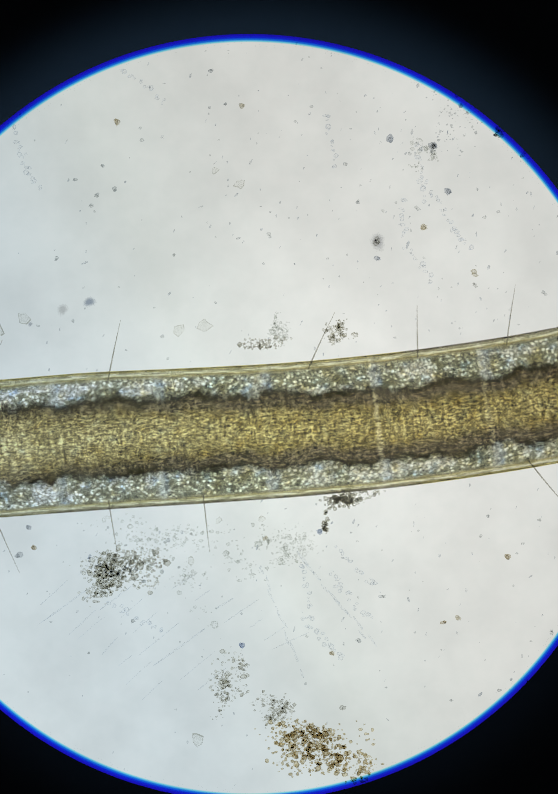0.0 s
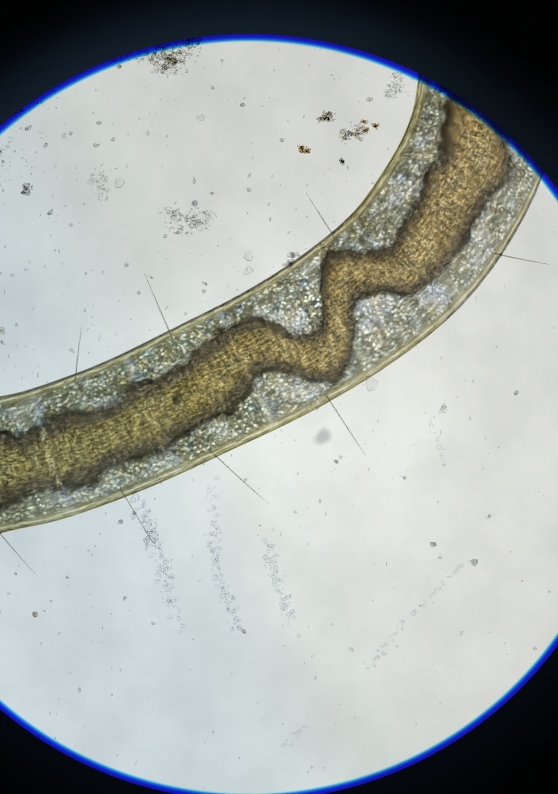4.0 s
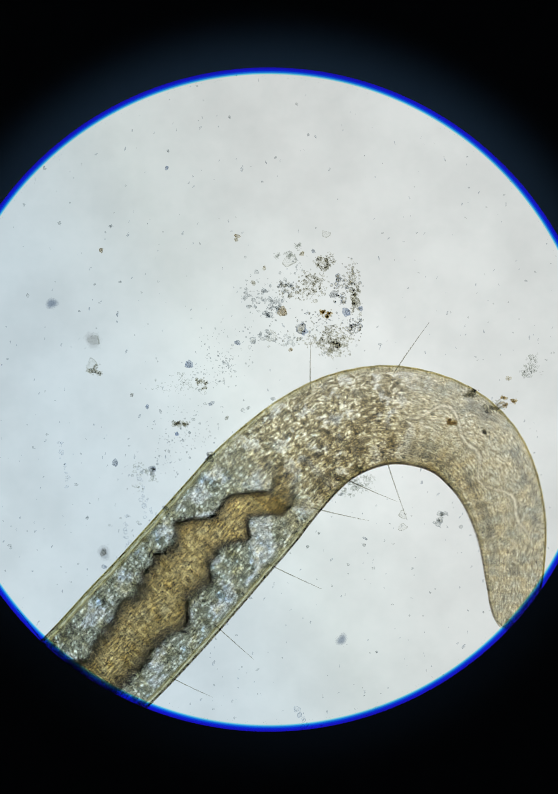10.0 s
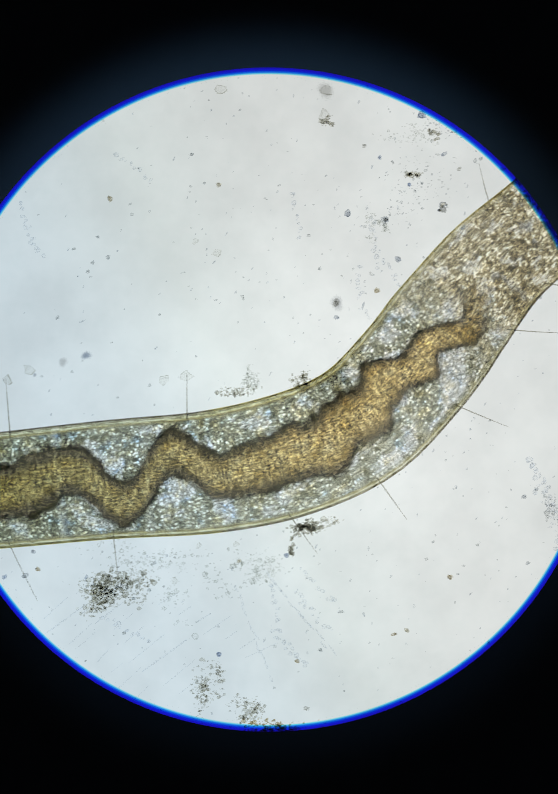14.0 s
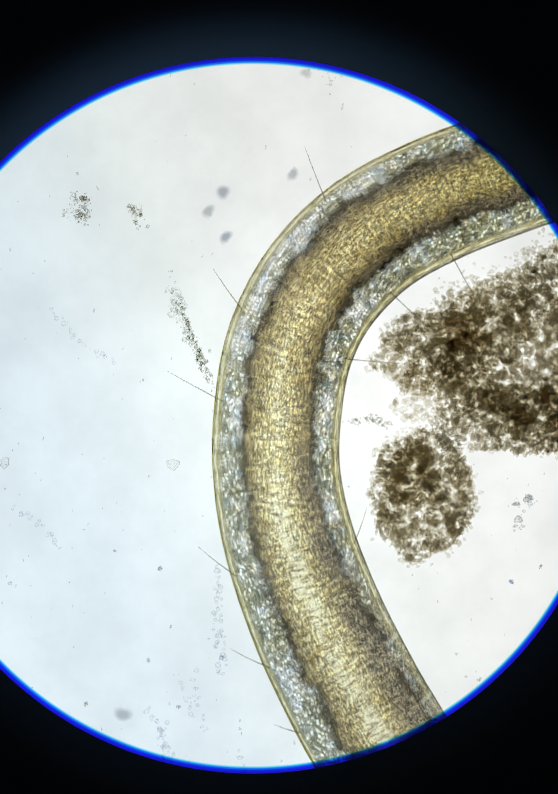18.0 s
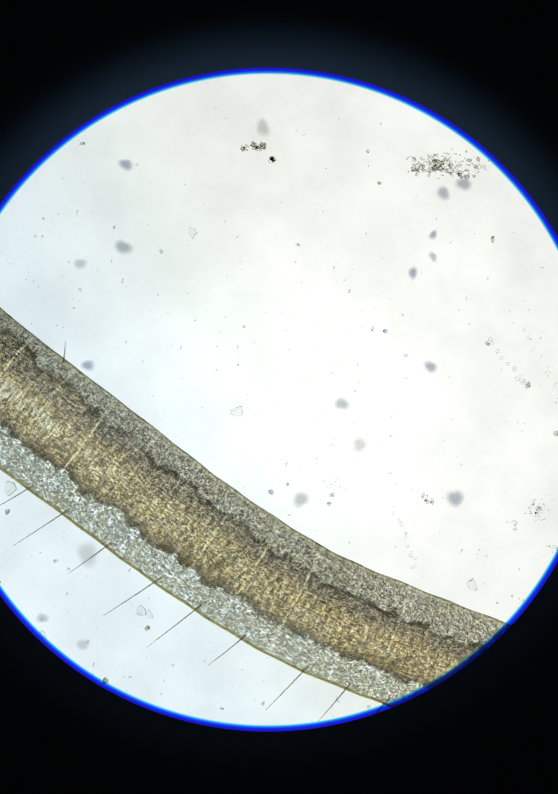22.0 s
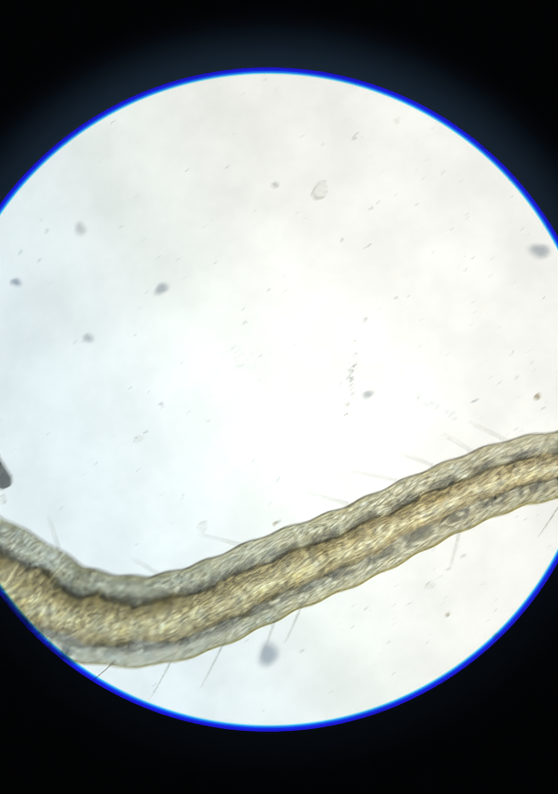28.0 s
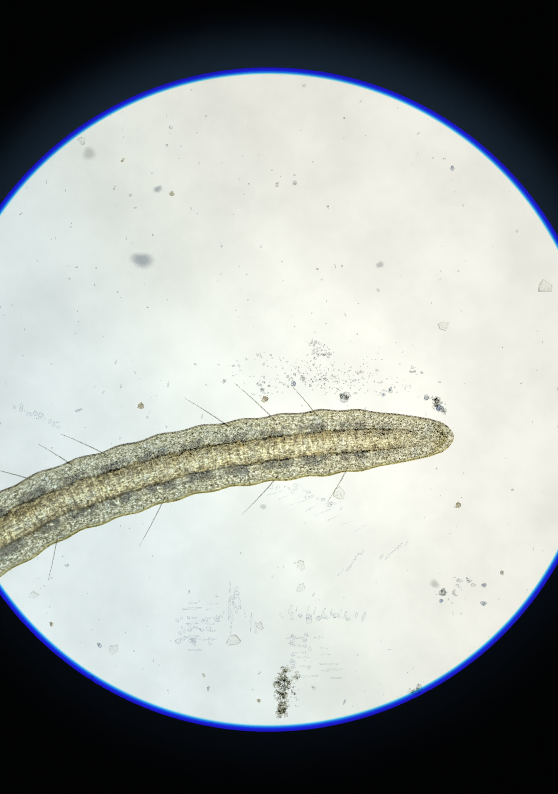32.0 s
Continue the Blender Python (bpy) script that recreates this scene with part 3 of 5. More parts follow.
RAGGED = [0.45 + 0.55 * noise.noise(Vector((x / 90.0, 3.1, 0.7))) for x in range(0, 8121, 10)]
WAVE = [(x, 0.035 * math.sin(x / 13.0) * math.sin(x / 31.0) + 0.03 * math.sin(x / 21.0 + 1)) for x in range(0, 8121, 10)]
GUT_WIDE = [(x, max(0.0, w + ((1.0 if x < 1450 else 2.2) * q * RAGGED[int(x) // 10] if 980 < x < 7600 else 0.0))) for (x, w), (_, q) in zip(GUT_WIDE, WAVE)]


RIPPLE = [(0, 0), (4300, 0.0), (4900, 0.7), (6000, 0.8), (6600, 2.2), (7900, 1.8), (8030, 0), (8107, 0)]


def half(s):
    """Half the body's width, a little pinched between segments towards the tail."""
    return table(WIDTH, s) * 0.968 + table(RIPPLE, s) * math.sin(2 * math.pi * table(PHASE, s))


FLAT = 0.40          # the worm is pressed flat: its height as a share of its width
DEEP = 0.0128        # its middle over the slide


def sleeve(name, s_mid, s_list, centre, wide, high, lift, n, mat, parent):
    """A tube along the body about s_mid, closed where it narrows to nothing, with its place in the straight worm noted for the materials."""
    verts, faces, marks = [], [], []
    for s in s_list:
        y0, a, b = centre(s), wide(s), high(s)
        for i in range(n):
            th = 2 * math.pi * i / n
            verts.append(((s - s_mid) * U, (y0 + a * math.cos(th)) * U, lift(s) + b * math.sin(th) * U))
            upper = 1.0 if math.sin(th) > -0.01 or n < 8 else 0.0
            marks.append((s, y0 + a * math.cos(th), math.cos(th), upper * (0.5 if n < 8 else 1.0) * max(0.0, 1 - abs(s - s_mid) / STEP)))
    m = len(s_list)
    for j in range(m - 1):
        for i in range(n):
            k = (i + 1) % n
            faces.append((j * n + i, j * n + k, (j + 1) * n + k, (j + 1) * n + i))
    me = bpy.data.meshes.new(name)
    me.from_pydata(verts, [], faces)
    me.materials.append(mat)
    rest = me.attributes.new("rest", "FLOAT_VECTOR", "POINT")
    rest.data.foreach_set("vector", np.array([(q[0] * U, q[1] * U, 0.0) for q in marks], np.float32).ravel())
    for key, vals in (("side", [q[2] for q in marks]), ("fade", [q[3] for q in marks]), ("along", [q[0] / LENGTH for q in marks]),
                      ("phase", [table(PHASE, q[0]) for q in marks]), ("inward", [half(q[0]) - abs(q[1]) for q in marks]),
                      ("across_gut", [(q[1] - table(GUT_SIDE, q[0]) * half(q[0])) / max(2.0, table(GUT_WIDE, q[0]) * half(q[0])) for q in marks])):
        me.attributes.new(key, "FLOAT", "POINT").data.foreach_set("value", np.array(vals, np.float32))
    me.polygons.foreach_set("use_smooth", [True] * len(faces))
    ob = new(name, me)
    ob.parent = parent
    return ob


def bristle(parent, x, y, side, lean, long, thick):
    """A long thin bristle that stands out from the flank."""
    bm = bmesh.new()
    d = Vector((lean, side, 0.12)).normalized()
    q = Vector((-d.y, d.x, 0)).normalized()
    w = d.cross(q)
    rings = []
    for f, r in ((-0.12, 1.3), (0.25, 1.1), (0.6, 0.8), (1.0, 0.35)):
        c = Vector((x, y, 0)) + d * (long * f) + Vector((lean * 6 * f * f, 0, 0))
        rings.append([bm.verts.new((c + (q * math.cos(a) + w * math.sin(a)) * r * thick) * U) for a in (0.5, 2.1, 3.6, 5.2)])
    for a, b in zip(rings, rings[1:]):
        for i in range(4):
            bm.faces.new((a[i], a[(i + 1) % 4], b[(i + 1) % 4], b[i]))
    bm.faces.new(rings[0][::-1])
    bm.faces.new(rings[-1])
    part("bristle", bm, SETA, parent, "thin grey bristle")


def build_worm():
    worm = new("freshwater_worm")
    tagged(worm, "long translucent yellow-brown freshwater worm with a dark winding gut and bristles", "worm")
    pieces = []
    count = int(LENGTH // STEP) + 2
    rng = random.Random(5)
    for i in range(count):
        mid = min(i * STEP, LENGTH)
        lo, hi = max(0.0, mid - STEP), min(LENGTH, mid + STEP)
        steps = 15 if (lo < 60 or hi > LENGTH - 60) else 6
        ss = [lo + (hi - lo) * j / steps for j in range(steps + 1)]
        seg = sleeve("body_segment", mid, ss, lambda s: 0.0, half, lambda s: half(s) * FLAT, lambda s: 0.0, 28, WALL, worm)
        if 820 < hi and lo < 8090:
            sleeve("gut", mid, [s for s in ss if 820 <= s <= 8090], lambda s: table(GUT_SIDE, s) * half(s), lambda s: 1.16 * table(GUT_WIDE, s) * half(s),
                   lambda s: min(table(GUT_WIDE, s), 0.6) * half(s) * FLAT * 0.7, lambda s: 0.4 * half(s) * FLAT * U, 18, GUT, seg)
        for sd in (-1, 1):
            sleeve("cuticle", mid, ss, lambda s: sd * (half(s) - 1.2), lambda s: (3.0 if sd < 0 and 4000 < s < 6300 else 2.1) if 10 < s < 8097 else 0.5, lambda s: 5.0, lambda s: 0.0, 6, SKIN[-sd if 1500 < mid < 2450 else 0 if sd > 0 and 3000 < mid < 6400 else sd], seg)
        phase0, phase1 = table(PHASE, mid), table(PHASE, min(mid + STEP, LENGTH))
        if mid > 400 and mid < 7975 and int(phase0) != int(phase1):
            for sd in (-1, 1):
                if sd < 0 and (mid < 540 or 760 < mid < 1500) or sd > 0 and mid < 600:
                    continue
                if mid > 1500 and rng.random() < (0.55 if mid > 6300 else 0.85 if mid > 4300 and sd > 0 else 0.25 if mid < 4300 else 0.0):
                    continue
                big = rng.uniform(40, 70) if 3300 < mid < 4400 else rng.uniform(75, 118) if mid < 4300 or sd < 0 or mid > 6300 else rng.uniform(25, 40)
                if mid > 6300:
                    big *= 0.8
                bristle(seg, rng.uniform(0, STEP), sd * half(mid) * 0.97, sd, rng.uniform(-0.9, -0.4) if mid < 1000 else rng.uniform(-0.4, 0.1) if mid < 1500 else rng.uniform(-0.55, -0.02) if mid < 3400 else rng.uniform(-1.3, -0.8) if mid < 4300 else rng.uniform(-0.5, -0.25) if mid < 6300 else rng.uniform(-1.15, -0.6), big, 1.4 if 4300 < mid < 6300 else 1.0)
        pieces.append((mid, seg))
    return pieces


PIECES = build_worm()

# ---- what lies on the slide ----
KINDS = {"brown": BROWN, "olive": OLIVE, "grey": GREY, "pale": PALE, "dark": INK}
LABELS = {"brown": "loose clump of brown plant debris on wet glass", "olive": "loose clump of olive-grey granular debris on wet glass",
          "grey": "scatter of dark grey mineral grains on wet glass", "pale": "patch of pale clear granules on wet glass", "dark": "scatter of small blue-black grains on wet glass"}


def lump(rng, x, y, z, r, verts, faces, long=1.0, lie=0.0):
    """One rough grain, an uneven bead with a waist, added to the lists."""
    base = len(verts)
    a0, sx, sy = rng.uniform(0, 6.3), rng.uniform(0.65, 1.2), rng.uniform(0.6, 1.1)
    verts.append((x * U, -y * U, z))
    n = 9 if r > 3.2 else 6
    wob = [rng.uniform(0.74, 1.2) for _ in range(n)]
    for lev, f in ((0.4, 0.72), (1.0, 1.0), (1.5, 0.66)):
        for i in range(n):
            a = a0 + 2 * math.pi * i / n
            q = f * r * wob[i] * rng.uniform(0.93, 1.07)
            px, py = sx * q * math.cos(a), long * sy * q * math.sin(a)
            verts.append(((x + px * math.cos(lie) - py * math.sin(lie)) * U, -(y + px * math.sin(lie) + py * math.cos(lie)) * U, z + lev * r * 0.6 * U))
    verts.append((x * U, -y * U, z + 1.7 * r * 0.6 * U))
    top = base + 1 + 3 * n
    for i in range(n):
        k = (i + 1) % n
        faces.append((base, base + 1 + i, base + 1 + k))
        for lv in (0, 1):
            p, q = base + 1 + lv * n, base + 1 + (lv + 1) * n
            faces.append((p + i, q + i, q + k, p + k))
        faces.append((top, base + 1 + 2 * n + k, base + 1 + 2 * n + i))


def cores(me):
    """Marks how far in each corner of a bead lies, ring by ring: 0 at its waist, 1 in the middle."""
    vals, at = [0.0] * len(me.vertices), 0
    ends = sorted({p.vertices[0] for p in me.polygons if len(p.vertices) == 3})
    for a, b in zip(ends[0::2], ends[1::2]):
        n = (b - a - 1) // 3
        vals[a] = vals[b] = 1.0
        for i in range(n):
            vals[a + 1 + i], vals[a + 1 + 2 * n + i] = 0.45, 0.55
    me.attributes.new("core", "FLOAT", "POINT").data.foreach_set("value", np.array(vals, np.float32))


def mesh_of(name, verts, faces, mat, beads=True):
    me = bpy.data.meshes.new(name)
    me.from_pydata(verts, [], faces)
    me.materials.append(mat)
    me.polygons.foreach_set("use_smooth", [True] * len(faces))
    if beads:
        cores(me)
    return me


SHARED = {}


def shared(kind, i):
    """A few shapes of each kind of small thing, one unit across, resting on z = 0."""
    if (kind, i) in SHARED:
        return SHARED[kind, i]
    rng = random.Random(100 * i + len(kind))
    verts, faces = [], []
    core = []
    if kind == "grain":
        for j in range(2):
            lump(rng, rng.uniform(-0.35, 0.35), rng.uniform(-0.35, 0.35), 0.0, rng.uniform(0.5, 0.85), verts, faces)
        mat = SPECK
    elif kind == "haze":
        n, rings = 20, 8
        for j in range(rings + 1):
            f = j / rings
            for k in range(n):
                a = 2 * math.pi * k / n
                w = 1 + 0.13 * math.sin(2 * a + i) + 0.07 * math.sin(3 * a + 2 * i)
                verts.append((f * w * math.cos(a) * U, f * w * (0.78 + 0.05 * i) * math.sin(a) * U, (0.02 + 0.5 * math.sqrt(max(0, 1 - f * f))) * U))
                core.append(1 - f)
        for j in range(rings):
            for k in range(n):
                m = (k + 1) % n
                faces.append((j * n + k, (j + 1) * n + k, (j + 1) * n + m, j * n + m))
        mat = HAZE
    else:
        n = rng.choice((5, 6, 7, 8))
        ang = [2 * math.pi * (k + rng.uniform(-0.32, 0.32)) / n for k in range(n)]
        rad = [rng.uniform(0.62, 1.15) for _ in range(n)]
        slim, dx, dy = rng.uniform(0.5, 0.95), rng.uniform(-0.2, 0.2), rng.uniform(-0.2, 0.2)
        for f, z, c in ((1.0, 0.0, 0.0), (0.95, 0.3, 0.15), (0.74, 0.5, 0.9), (0.60, 0.42, 0.45), (0.28, 0.55, 1.0)):
            for k in range(n):
                verts.append(((f * rad[k] * math.cos(ang[k]) + (1 - f) * dx) * U, (slim * f * rad[k] * math.sin(ang[k]) + (1 - f) * dy) * U, z * U))
                core.append(min(1.0, c + rng.uniform(-0.15, 0.35)))
        for j in range(4):
            for k in range(n):
                m = (k + 1) % n
                faces.append((j * n + k, j * n + m, (j + 1) * n + m, (j + 1) * n + k))
        faces.append(tuple(range(4 * n, 5 * n)))
        mat = CRYSTAL
    me = mesh_of(kind, verts, faces, mat, not core)
    if core:
        me.attributes.new("core", "FLOAT", "POINT").data.foreach_set("value", np.array(core, np.float32))
    SHARED[kind, i] = me
    return me


def soft_material():
    """A speck of dust beyond the sharp layer: dense in the middle, thinning to its edge."""
    g = Nodes("soft_dust")
    core = g.attr("core")[2]
    rnd = g.node("ObjectInfo").outputs["Random"]
    ink = g.mix(rnd, (0.40, 0.44, 0.52), (0.72, 0.71, 0.70))
    return g.end(g.clear(g.mix(g.span(core, 0.0, 0.75), (1, 1, 1), ink)))


def speck_material():
    g = Nodes("speck")
    rnd = g.node("ObjectInfo").outputs["Random"]
    core = g.attr("core")[2]
    c = g.ramp(rnd, [(0.0, (0.66, 0.70, 0.78)), (0.5, (0.76, 0.77, 0.78)), (0.8, (0.80, 0.775, 0.70)), (1.0, (0.72, 0.68, 0.60))])
    # paler middle painted in, as if the lamp shone through
    return g.end(g.clear(g.mix(g.span(core, 0.15, 0.8), c, g.mix(0.40, c, (1, 1, 1)))))


def crystal_material():
    """Clear mineral, refraction painted in: bright in the middle, dark along its slanted edges."""
    g = Nodes("crystal")
    core = g.attr("core")[2]
    n = g.noise(g.coords(), 700, 3)
    rim = g.mix(n, (0.44, 0.44, 0.40), (0.76, 0.76, 0.70))
    return g.end(g.clear(g.mix(g.span(g.math("ADD", core, g.math("MULTIPLY", g.math("SUBTRACT", n, 0.5), 1.6)), 0.1, 0.6), rim, g.mix(n, (0.86, 0.86, 0.83), (1.0, 1.0, 1.0)))))


HAZE, SPECK, CRYSTAL = soft_material(), speck_material(), crystal_material()
TURN = {"n": 0}


def small(kind, name, x, y, r, turn, label, category):
    TURN["n"] += 1
    ob = new(name, shared(kind, TURN["n"] % 9))
    ob.matrix_basis = pose(x * U, -y * U, 0.0, 0, 0, turn) @ Matrix.Scale(r, 4)
    tagged(ob, label, category, group=category + "s on the slide")


FINE, FLECKS = ([], []), ([], [])


def grain(x, y, r, turn):
    if r < 5.6:
        rng = random.Random(turn)
        for _ in range(2):
            lump(rng, x + rng.uniform(-0.5, 0.5) * r, y + rng.uniform(-0.5, 0.5) * r, 0, 0.75 * r, *FINE)
        return
    small("grain", "grain", x, y, r, turn, "small dark rough mineral grain on wet glass", "grain")


def haze(x, y, r, turn):
    small("haze", "dust_speck", x, y, r, turn, "soft grey out-of-focus dust speck on glass", "dust speck")


def crystal(x, y, r, turn):
    small("crystal", "crystal", x, y, r, turn, "small clear angular crystal with dark edges", "crystal")


def cluster(x, y, rx, ry, n, g, kind, turn, seed):
    """A loose patch of grains, thickest in the middle."""
    rng = random.Random(seed)
    verts, faces = [], []
    ct, st = math.cos(math.radians(turn)), math.sin(math.radians(turn))
    seeds = [(rng.gauss(0, 0.35), rng.gauss(0, 0.35)) for _ in range(max(3, n // 9))]
    n, g = (int(n * 2.2), g * 0.62) if kind != "grey" else (int(n * 1.5), g * 0.8)
    for i in range(n):
        s = rng.choice(seeds)
        px, py = s[0] + rng.gauss(0, 0.15), s[1] + rng.gauss(0, 0.15)
        dx, dy = px * rx * 1.15, py * ry * 1.15
        lump(rng, x + dx * ct - dy * st, y + dx * st + dy * ct, rng.uniform(0, 0.6) * g * U * (i % 3), g * 0.62 * rng.lognormvariate(-0.25, 0.45), verts, faces)
    ob = new("debris_patch", mesh_of("debris_patch", verts, faces, KINDS[kind]))
    tagged(ob, LABELS[kind], "debris", group="debris on the slide")


def floc(*heaps):
    """A thick brown floc: heaped lumps with ragged edges and gaps that the lamp shines through. Each heap: x, y, rx, ry, count, seed."""
    parts = {}
    for x, y, rx, ry, n, seed in heaps:
        rng = random.Random(seed)
        made = 0.0
        while made < n:
            a, f = rng.uniform(0, 2 * math.pi), math.sqrt(rng.uniform(0, 1))
            f *= 1 + 0.22 * noise.noise(Vector((2.2 * math.cos(a), 2.2 * math.sin(a), seed)))
            px, py = x + rx * f * math.cos(a), y + ry * f * math.sin(a)
            gap = noise.noise(Vector((px / 17, py / 17, 2.0 * seed))) + 0.35 * noise.noise(Vector((px / 60, py / 60, 5.0)))
            if gap > 0.38 and f < 0.95 and rng.random() < min(0.97, 4.0 * (gap - 0.38) + 0.5):
                made += 0.75
                continue
            verts, faces = parts.setdefault((int(px // 110), int(py // 110)), ([], []))
            big = rng.random() < 0.28 and f < 0.92
            lump(rng, px, py, rng.uniform(0, 22) * U, rng.uniform(7, 12) if big else 2.6 + 6.0 * rng.random() ** 2, verts, faces)
            made += 1
        for i in range(int(n * 0.2)):
            a, f = rng.uniform(0, 2 * math.pi), rng.gauss(1.0, 0.06)
            f *= 1 + 0.22 * noise.noise(Vector((2.2 * math.cos(a), 2.2 * math.sin(a), seed)))
            px, py = x + rx * f * math.cos(a), y + ry * f * math.sin(a)
            verts, faces = parts.setdefault((int(px // 110), int(py // 110)), ([], []))
            lump(rng, px, py, 0, rng.uniform(2.0, 5.5), verts, faces)
    ob = new("plant_floc")
    tagged(ob, "thick dark brown floc of rotting plant matter on glass", "plant debris", group="plant flocs on the slide")
    for verts, faces in parts.values():
        piece = new("fragment", mesh_of("fragment", verts, faces, FLOC))
        piece.parent = ob


FLOC = debris_material("floc", (0.815, 0.80, 0.755), (0.955, 0.945, 0.92), 0.3)


def trail(x0, y0, x1, y1, n, g, seed):
    """A faint dotted track on the glass."""
    rng = random.Random(seed)
    verts, faces = [], []
    bow = rng.uniform(-0.06, 0.06)
    for i in range(n):
        f = (i + rng.uniform(-0.3, 0.3)) / n
        b = bow * math.sin(math.pi * f)
        for _ in range(2):
            lump(rng, x0 + (x1 - x0) * f - (y1 - y0) * b + rng.gauss(0, g * 0.9), y0 + (y1 - y0) * f + (x1 - x0) * b + rng.gauss(0, g * 0.9), 0, g * rng.uniform(0.6, 1.35), verts, faces)
    ob = new("dotted_track", mesh_of("dotted_track", verts, faces, FAINT))
    tagged(ob, "faint dotted track of fine sediment on the slide", "sediment", kind="stuff")


FAINT = debris_material("faint_sediment", (0.83, 0.85, 0.88), (1.0, 1.0, 1.0), 0.7)


def rod(x0, y0, x1, y1, r):
    """A short dark bar of mineral, thicker at both ends."""
    bm = bmesh.new()
    a, b = Vector((x0, -y0, 0)), Vector((x1, -y1, 0))
    d = (b - a).normalized()
    q = Vector((-d.y, d.x, 0))
    long = (b - a).length
    rings = []
    for f, w in ((-0.02, 0.8), (0.02, 1.2), (0.14, 1.12), (0.28, 0.82), (0.6, 0.78), (0.78, 1.0), (0.92, 1.25), (1.0, 0.95), (1.04, 0.6)):
        c = a + d * (long * f)
        rings.append([bm.verts.new(((c + q * (w * r * math.cos(t))).x * U, (c + q * (w * r * math.cos(t))).y * U, r * (0.7 + 0.7 * w * math.sin(t)) * U)) for t in [math.pi * k / 5 for k in range(10)]])
    for m, n in zip(rings, rings[1:]):
        for i in range(10):
            bm.faces.new((m[i], m[(i + 1) % 10], n[(i + 1) % 10], n[i]))
    bm.faces.new(rings[0][::-1])
    bm.faces.new(rings[-1])
    tagged(part("mineral_rod", bm, ROD), "short dark grey mineral rod on wet glass", "mineral rod")


FLECK = debris_material("fleck", (0.66, 0.69, 0.73), (0.96, 0.96, 0.96), 0.35)
ROD = tint("rod_grey", (0.42, 0.43, 0.42))


def scatter():
    """Fine sediment all over the slide."""
    rng = random.Random(77)
    verts, faces = FINE
    for i in range(3800):
        k = rng.randrange(len(PATH))
        x, y = PATH[k][1] + rng.uniform(-620, 620), PATH[k][2] + rng.uniform(-700, 700)
        r = min(rng.lognormvariate(0.62, 0.35), 4.2)
        if i % 3:
            lump(rng, x, y, 0, 0.55 * r, *FLECKS, rng.uniform(1.6, 3.6), rng.gauss(0.35, 0.35))
        else:
            lump(rng, x, y, 0, r, verts, faces)
    ob = new("pale_flecks", mesh_of("pale_flecks", *FLECKS, FLECK))
    tagged(ob, "faint clear flecks of silt scattered on the slide", "silt", kind="stuff")
    ob = new("fine_sediment", mesh_of("fine_sediment", verts, faces, GREY))
    tagged(ob, "fine grey sediment specks scattered on the slide", "sediment", kind="stuff")


grain(-116, -560, 4.4, 121)
grain(-64, -501, 6.1, 303)
grain(-278, -472, 7.8, 278)
grain(-301, -397, 4.4, 66)
grain(167, -268, 10.4, 189)
grain(171, -238, 7, 309)
grain(336, -212, 9.6, 242)
grain(336, -193, 6.1, 320)
grain(-327, 439, 4.4, 297)
grain(-64, 429, 7.8, 33)
grain(-201, 301, 5.2, 310)
grain(-173, 291, 4.4, 6)
grain(-233, 319, 5.2, 240)
grain(-349, -373, 4.4, 132)
grain(-323, -330, 4.4, 282)
grain(-314, -345, 5.2, 119)
grain(-281, -357, 5.2, 98)
grain(134, -332, 4.4, 240)
grain(-17, -278, 5.2, 276)
grain(456, -179, 4.4, 281)
grain(-430, 225, 7, 243)
grain(-420, 260, 6.1, 203)
grain(69, 230, 6.1, 327)
grain(178, 343, 5.2, 77)
grain(-252, 386, 5.2, 118)
grain(91, 440, 6.1, 325)
grain(308, 379, 7, 77)
grain(360, 205, 4.4, 267)
grain(295, 521, 3.5, 199)
grain(469, 404, 5.2, 7)
grain(-92, -504, 4.4, 343)
grain(-179, -243, 3.5, 32)
grain(-382, -238, 5.2, 81)
grain(-70, -273, 3.5, 302)
grain(411, -533, 6.1, 21)
grain(502, -571, 5.2, 154)
grain(524, -539, 5.2, 15)
grain(358, -587, 4.4, 137)
grain(550, -327, 5.2, 242)
grain(110, 533, 7.8, 304)
grain(283, 387, 7, 198)
grain(639, -379, 5.2, 218)
grain(615, -376, 5.2, 202)
grain(663, -432, 8.7, 295)
grain(695, -449, 4.4, 227)
grain(759, -455, 4.4, 68)
grain(596, 291, 4.4, 187)
grain(750, 302, 6.1, 49)
grain(546, 247, 4.4, 18)
grain(537, 115, 6.1, 69)
grain(453, -551, 5.2, 253)
grain(601, -659, 5.2, 111)
grain(749, -600, 5.2, 132)
grain(817, -538, 5.2, 344)
grain(571, -278, 4.4, 223)
grain(1145, 183, 7.8, 320)
grain(1075, 154, 7.8, 154)
grain(1088, 176, 4.4, 215)
grain(908, 12, 6.1, 259)
grain(1217, -104, 6.1, 197)
grain(935, 335, 5.2, 293)
grain(1123, 307, 4.4, 179)
grain(592, 133, 4.4, 273)
grain(753, 43, 3.5, 299)
grain(839, 98, 3.5, 208)
grain(1171, 106, 4.4, 299)
grain(1025, 41, 4.4, 118)
grain(1093, -80, 7, 172)
grain(430, -891, 7.8, 349)
grain(428, -881, 6.1, 14)
grain(291, -1025, 6.1, 143)
grain(80, -915, 5.2, 310)
grain(182, -911, 5.2, 343)
grain(646, -743, 11.3, 356)
grain(674, -746, 6.1, 83)
grain(648, -789, 6.1, 357)
grain(178, -1336, 6.1, 167)
grain(722, -1227, 5.2, 277)
grain(774, -1274, 6.1, 292)
grain(497, -531, 7, 291)
grain(417, -415, 7.8, 53)
grain(310, -499, 6.1, 335)
